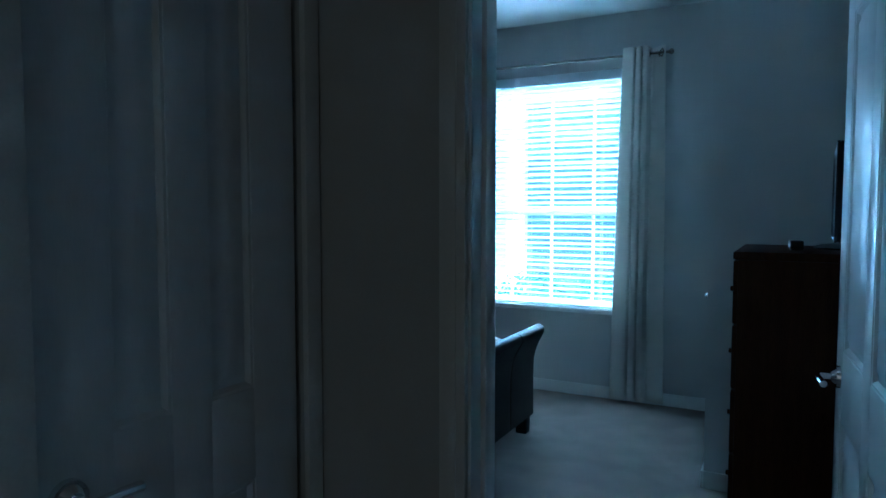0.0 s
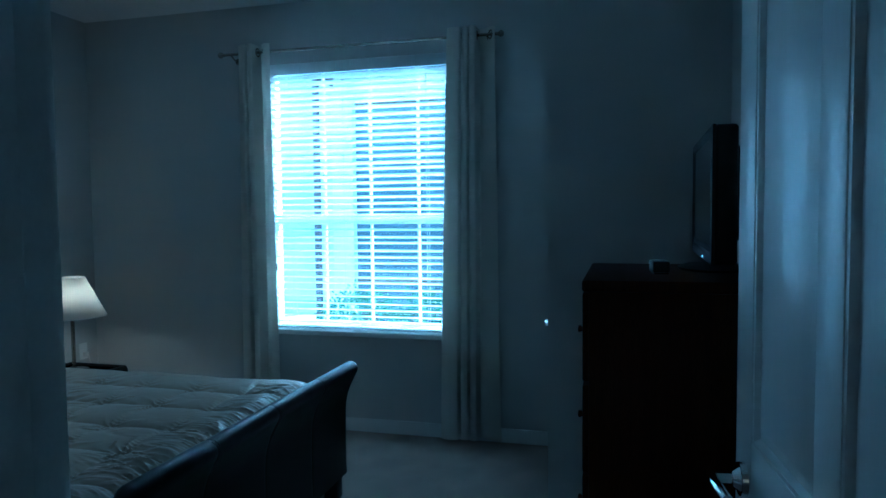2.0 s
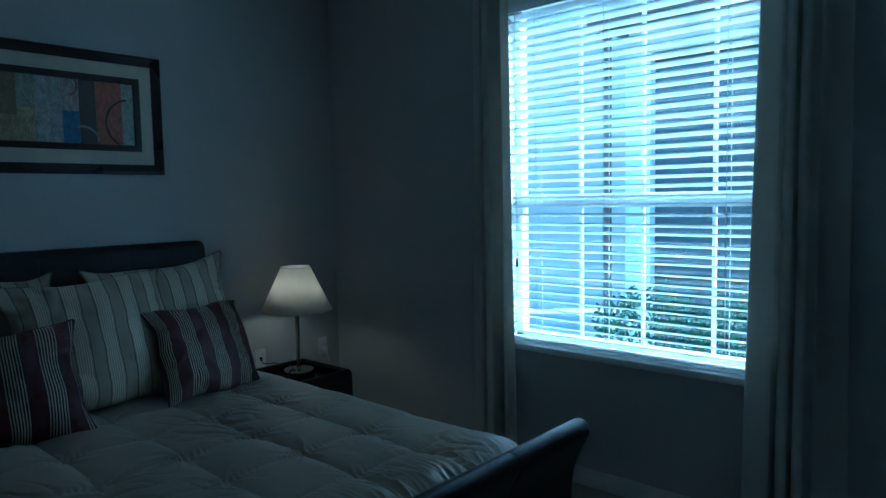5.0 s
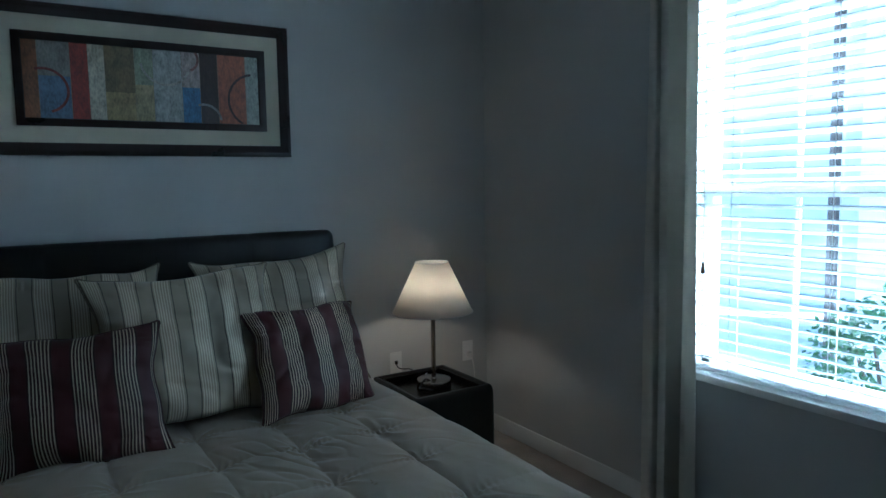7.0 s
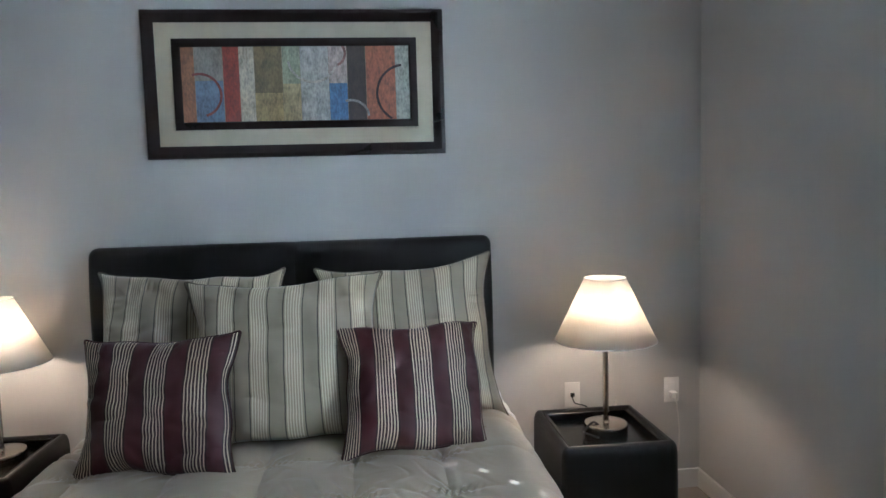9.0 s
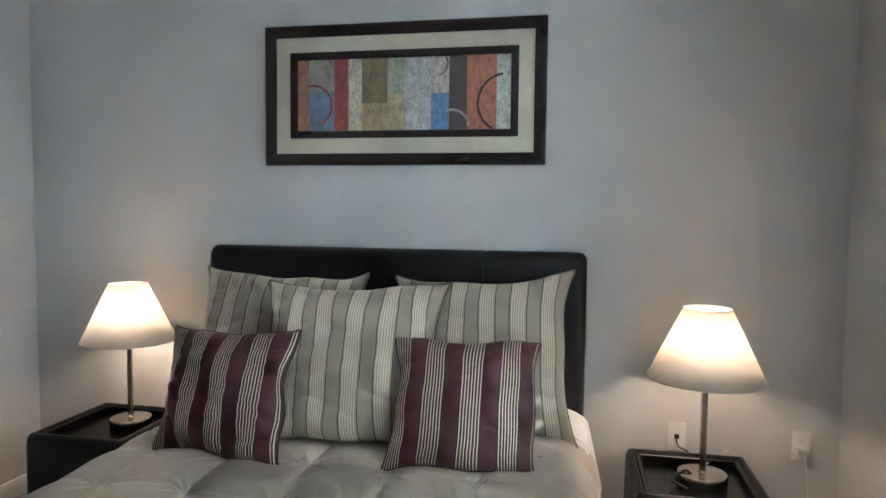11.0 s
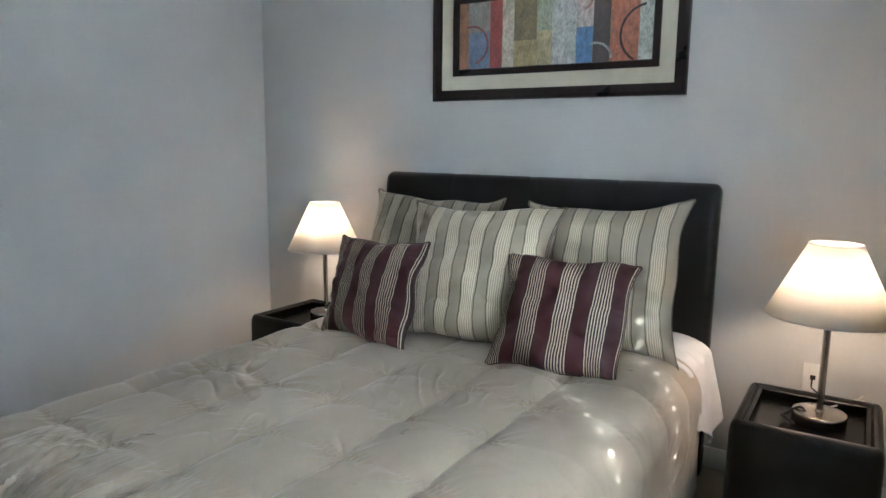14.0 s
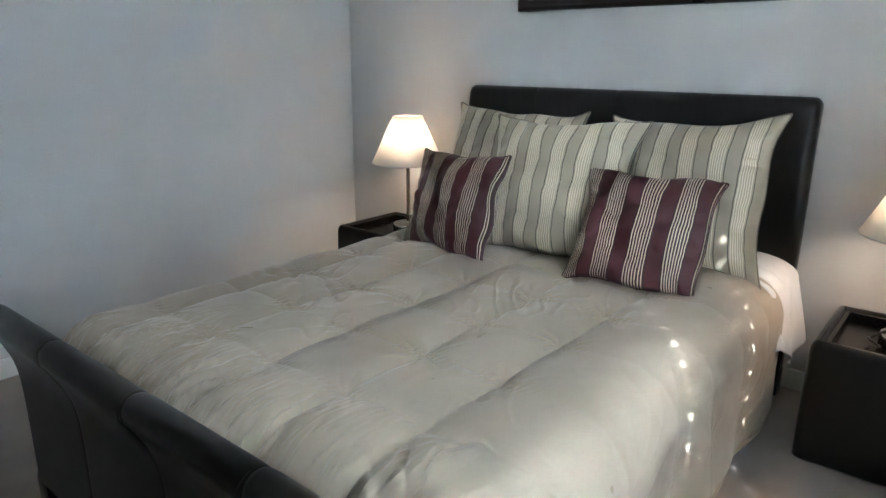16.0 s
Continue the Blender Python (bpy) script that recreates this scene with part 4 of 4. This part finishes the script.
for i, (a, b, za, zb_, c) in enumerate(bands):
    mm = mat("art_band", c, 0.55, 0, 0.35, 22 + 3 * i, 140, 0.15, col2=tuple(min(1, k * 0.45 + 0.03) for k in c), stretch=(1, 1, 0.5))
    part("band", box((0.0155, IY0 + (IY1 - IY0) * a, IZ0 + (IZ1 - IZ0) * za), (0.0163, IY0 + (IY1 - IY0) * b - 0.0015, IZ0 + (IZ1 - IZ0) * zb_)), mm, art, smooth=False)
for cy, cz, r, a0, a1, c in ((0.075, 0.36, 0.085, -1.3, 1.9, (0.26, 0.09, 0.08)), (0.57, 0.85, 0.10, 3.3, 5.9, (0.55, 0.52, 0.46)), (0.98, 0.35, 0.118, 1.7, 4.2, (0.07, 0.045, 0.05)), (0.735, 0.03, 0.072, 0.1, 1.9, (0.46, 0.44, 0.42)), (0.66, 0.90, 0.05, -1.2, 1.0, (0.40, 0.22, 0.20))):
    y, z = IY0 + (IY1 - IY0) * cy, IZ0 + (IZ1 - IZ0) * cz
    bm = bmesh.new()
    prev = None
    for k in range(41):
        a = a0 + (a1 - a0) * k / 40
        q = [bm.verts.new((0.0168, min(max(y + rr * math.cos(a), IY0), IY1), min(max(z + rr * math.sin(a), IZ0), IZ1))) for rr in (r - 0.005, r + 0.005)]
        if prev:
            bm.faces.new((prev[0], prev[1], q[1], q[0]))
        prev = q
    part("ring", bm, mat("art_ring", c, 0.5, 0, 0.3, 30, 120, 0.1), art, smooth=False)

# ---------- chest of drawers ----------
QX0, QX1, QY0, QY1, QH = 3.574, 4.03, -2.360, -1.80, 1.245
ch = thing("chest_of_drawers", "tall dark brown wooden chest of drawers", "chest", Matrix.Translation((QX0, QY0, 0)))
w, d = QX1 - QX0, QY1 - QY0
part("carcass", box((0.016, 0.008, 0.05), (w, d - 0.008, QH - 0.028), 0.003), M_WOOD, ch)
part("top", box((0.0, 0.0, QH - 0.028), (w, d, QH), 0.006, 3), M_WOOD, ch)
part("plinth", box((0.03, 0.02, 0.0), (w, d - 0.02, 0.05)), M_WOOD, ch)
for k in range(5):
    z0 = 0.07 + k * 0.230
    dr = part("drawer", box((0.0, 0.022, z0), (0.022, d - 0.022, z0 + 0.222), 0.005, 2), M_WOOD, ch)
    for y in (d * 0.27, d * 0.73):
        kn = lathe([(0.006, 0.0), (0.005, 0.006), (0.009, 0.010), (0.0105, 0.014), (0.007, 0.018), (0.0, 0.019)], 20)
        part("knob", kn, M_WOOD, dr, m=pose(0.0, y, z0 + 0.111, 0, -90, 0))

# ---------- television ----------
tv = thing("television", "black flat-screen television on the chest of drawers", "television", pose(3.889, -1.970, QH, 0, 0, -1.4))
part("housing", box((0.0, -0.314, 0.034), (0.055, 0.314, 0.374), 0.010, 3), M_BLACK, tv)
part("back_cover", box((0.054, -0.22, 0.09), (0.085, 0.22, 0.33), 0.020, 3), M_BLACK, tv)
part("screen", box((-0.0015, -0.288, 0.078), (0.002, 0.288, 0.348)), M_SCREEN, tv, "dark glossy screen", smooth=False)
part("bezel", rect_frame(-0.314, 0.034, 0.314, 0.374, 0.028, [(0, 0.004), (0, -0.004), (0.6, -0.006), (1.0, -0.001)]), M_BLACK, tv)
part("neck", box((0.02, -0.045, 0.01), (0.05, 0.045, 0.075), 0.006), M_BLACK, tv)
part("foot", lathe([(0.0, 0.0), (0.125, 0.0), (0.127, 0.006), (0.10, 0.013), (0.04, 0.018), (0.0, 0.018)], 40), M_BLACK, tv, m=Matrix.Translation((0.03, 0, 0)) @ Matrix.Diagonal((0.75, 1.15, 1, 1)))
led = bpy.data.materials.new("standby_light")
led.use_nodes = True
led.node_tree.nodes["Principled BSDF"].inputs["Emission Color"].default_value = (0.7, 0.85, 1.0, 1)
led.node_tree.nodes["Principled BSDF"].inputs["Emission Strength"].default_value = 0.25
part("standby_light", box((-0.008, -0.100, 0.040), (-0.003, -0.095, 0.044)), led, tv, "tiny lit standby light", smooth=False)
cb = thing("cable_box", "small black set-top box", "set-top box", pose(3.765, -2.14, QH, 0, 0, 6))
part("case", box((-0.022, -0.035, 0.004), (0.022, 0.035, 0.034), 0.004), M_BLACK, cb)
part("foot_pad", box((-0.018, -0.03, 0.0), (0.018, 0.03, 0.004)), M_BLACK, cb)
tagged(part("tv_cable", tube([(3.965, -2.16, 1.42), (3.99, -2.28, 1.415), (4.012, -2.34, 1.36), (4.018, -2.29, 1.27), (4.035, -2.25, 1.18)], 0.004, 8), M_BLACK), "black cable looping behind the television", "cable")
tagged(part("tv_cable", tube([(3.965, -2.12, 1.38), (3.985, -2.28, 1.34), (4.005, -2.22, 1.262), (4.036, -2.20, 1.20)], 0.004, 8), M_BLACK), "black cable looping behind the television", "cable")

# small knob on the closet return
kb = thing("wall_knob", "small white knob on the side of the closet wall", "knob", pose(XJ, -1.18, 0.945, 0, -90, 0))
part("knob", lathe([(0.009, 0.0), (0.008, 0.012), (0.014, 0.020), (0.014, 0.028), (0.008, 0.032), (0.0, 0.032)], 20), M_CHROME, kb)

# ---------- outdoors ----------
tagged(part("ground", box((-400, -400, -0.45), (400, 900, -0.30)), M_GRASS, smooth=False), "green lawn around the house", "lawn", "", "structure")
# pale reflector on the ground, added to throw sunlight up under the slats
M_BOUNCE = mat("pale_bounce_concrete", (0.60, 0.58, 0.54), 0.85, 0, 0.08, 1.5, 40, 0.3)
tagged(part("bounce_pavement", box((-60, 0.2, -0.31), (40, 70.0, -0.285), 0.01), M_BOUNCE), "pale concrete ground added outside to bounce sunlight up at the blind", "patio", "", "structure")
hs = thing("neighbour_porch", "white pool house close by with a dark screened porch", "porch")
bm = bmesh.new()
add_box(bm, (0.60, 5.6, -0.285), (9, 7.4, 3.0))
add_box(bm, (0.42, 3.3, 2.72), (9, 5.6, 3.0))
part("wall", bm, M_STUCCO, hs, smooth=False)
for x in (0.53, 2.6, 4.6):
    part("porch_column", box((x - 0.13, 3.26, -0.285), (x + 0.13, 3.5, 2.72), 0.01), M_VINYL, hs, "white porch column")
for z in (0.25, 0.62, 2.66):
    part("porch_rail", box((0.66, 3.34, z - 0.025), (8.8, 3.40, z + 0.025)), M_BARK, hs, "dark screen rail")
part("screen", box((0.66, 3.36, -0.285), (8.8, 3.365, 2.70)), M_SCREENING, hs, "dark insect screen", smooth=False)
part("roof", box((0.1, 3.05, 3.0), (9.2, 7.6, 3.12), 0.02), M_ROOF, hs)
part("downspout", box((0.17, 3.24, -0.285), (0.24, 3.30, 3.0), 0.008), M_ROOF, hs, "dark downspout")
# backdrop added to hide bright sky, so gaps look darker than the slats
fh = thing("backdrop_house", "pale stucco backdrop building added to dim the view between the slats", "house")
part("wall", box((-18, 8.0, -0.285), (0.75, 14, 5.4)), M_STUCCO, fh, smooth=False)
part("roof", box((-18.5, 7.4, 5.4), (1.2, 14.5, 5.6), 0.03), M_ROOF, fh)
part("ledge", box((-18, 7.92, 2.55), (0.75, 8.0, 2.75), 0.01), M_VINYL, fh, "white band course")
for x, z in ((-7.6, 0.6), (-7.6, 3.3)):
    wf = part("window", box((x, 7.96, z), (x + 1.3, 8.02, z + 1.4)), M_DARKGLASS, fh, "shaded window", smooth=False)
    part("frame", box((x - 0.08, 7.975, z - 0.08), (x + 1.38, 7.995, z + 1.48)), M_VINYL, wf, smooth=False)


def shrub(x, y, z, r, h, seed):
    s = thing("shrub", "rounded green garden shrub outside the window", "shrub", Matrix.Translation((x, y, z)), "shrubs outside")
    rr = random.Random(seed)
    stems = bmesh.new()
    for k in range(5):
        a = rr.uniform(0, 6.28)
        bmt = tube([(0, 0, 0), (0.12 * math.cos(a), 0.12 * math.sin(a), h * 0.35), (r * 0.6 * math.cos(a), r * 0.6 * math.sin(a), h * 0.75)], 0.012, 5)
        me = bpy.data.meshes.new("tmp")
        bmt.to_mesh(me)
        bmt.free()
        stems.from_mesh(me)
        bpy.data.meshes.remove(me)
    part("stems", stems, M_BARK, s)
    vs, fs = [], []
    for k in range(1800):
        a, b = rr.uniform(0, 6.283), math.acos(rr.uniform(-0.55, 1))
        lump = 1 + 0.22 * noise.noise(Vector((math.cos(a) * 2 + seed, math.sin(a) * 2, b * 1.5)))
        q = rr.uniform(0.72, 1.03) * lump
        p = Vector((r * q * math.sin(b) * math.cos(a), r * q * math.sin(b) * math.sin(a), h * 0.48 + h * 0.52 * q * math.cos(b)))
        ax = Vector((rr.uniform(-1, 1), rr.uniform(-1, 1), rr.uniform(-0.6, 1))).normalized()
        o = ax.orthogonal().normalized()
        L, W = rr.uniform(0.035, 0.06), rr.uniform(0.012, 0.02)
        i = len(vs)
        vs += [p, p + ax * L * 0.5 + o * W, p + ax * L, p + ax * L * 0.5 - o * W]
        fs.append((i, i + 1, i + 2, i + 3))
    me = bpy.data.meshes.new("crown")
    me.from_pydata([tuple(q) for q in vs], [], fs)
    me.materials.append(M_LEAF)
    c = new("crown", me)
    c.parent = s


for i, (x, y, r, h) in enumerate(((1.18, 2.15, 0.46, 1.00), (1.95, 2.2, 0.50, 0.98), (2.75, 2.1, 0.5, 1.0), (3.5, 2.15, 0.5, 1.1))):
    shrub(x, y, -0.30, r, h, 20 + i)
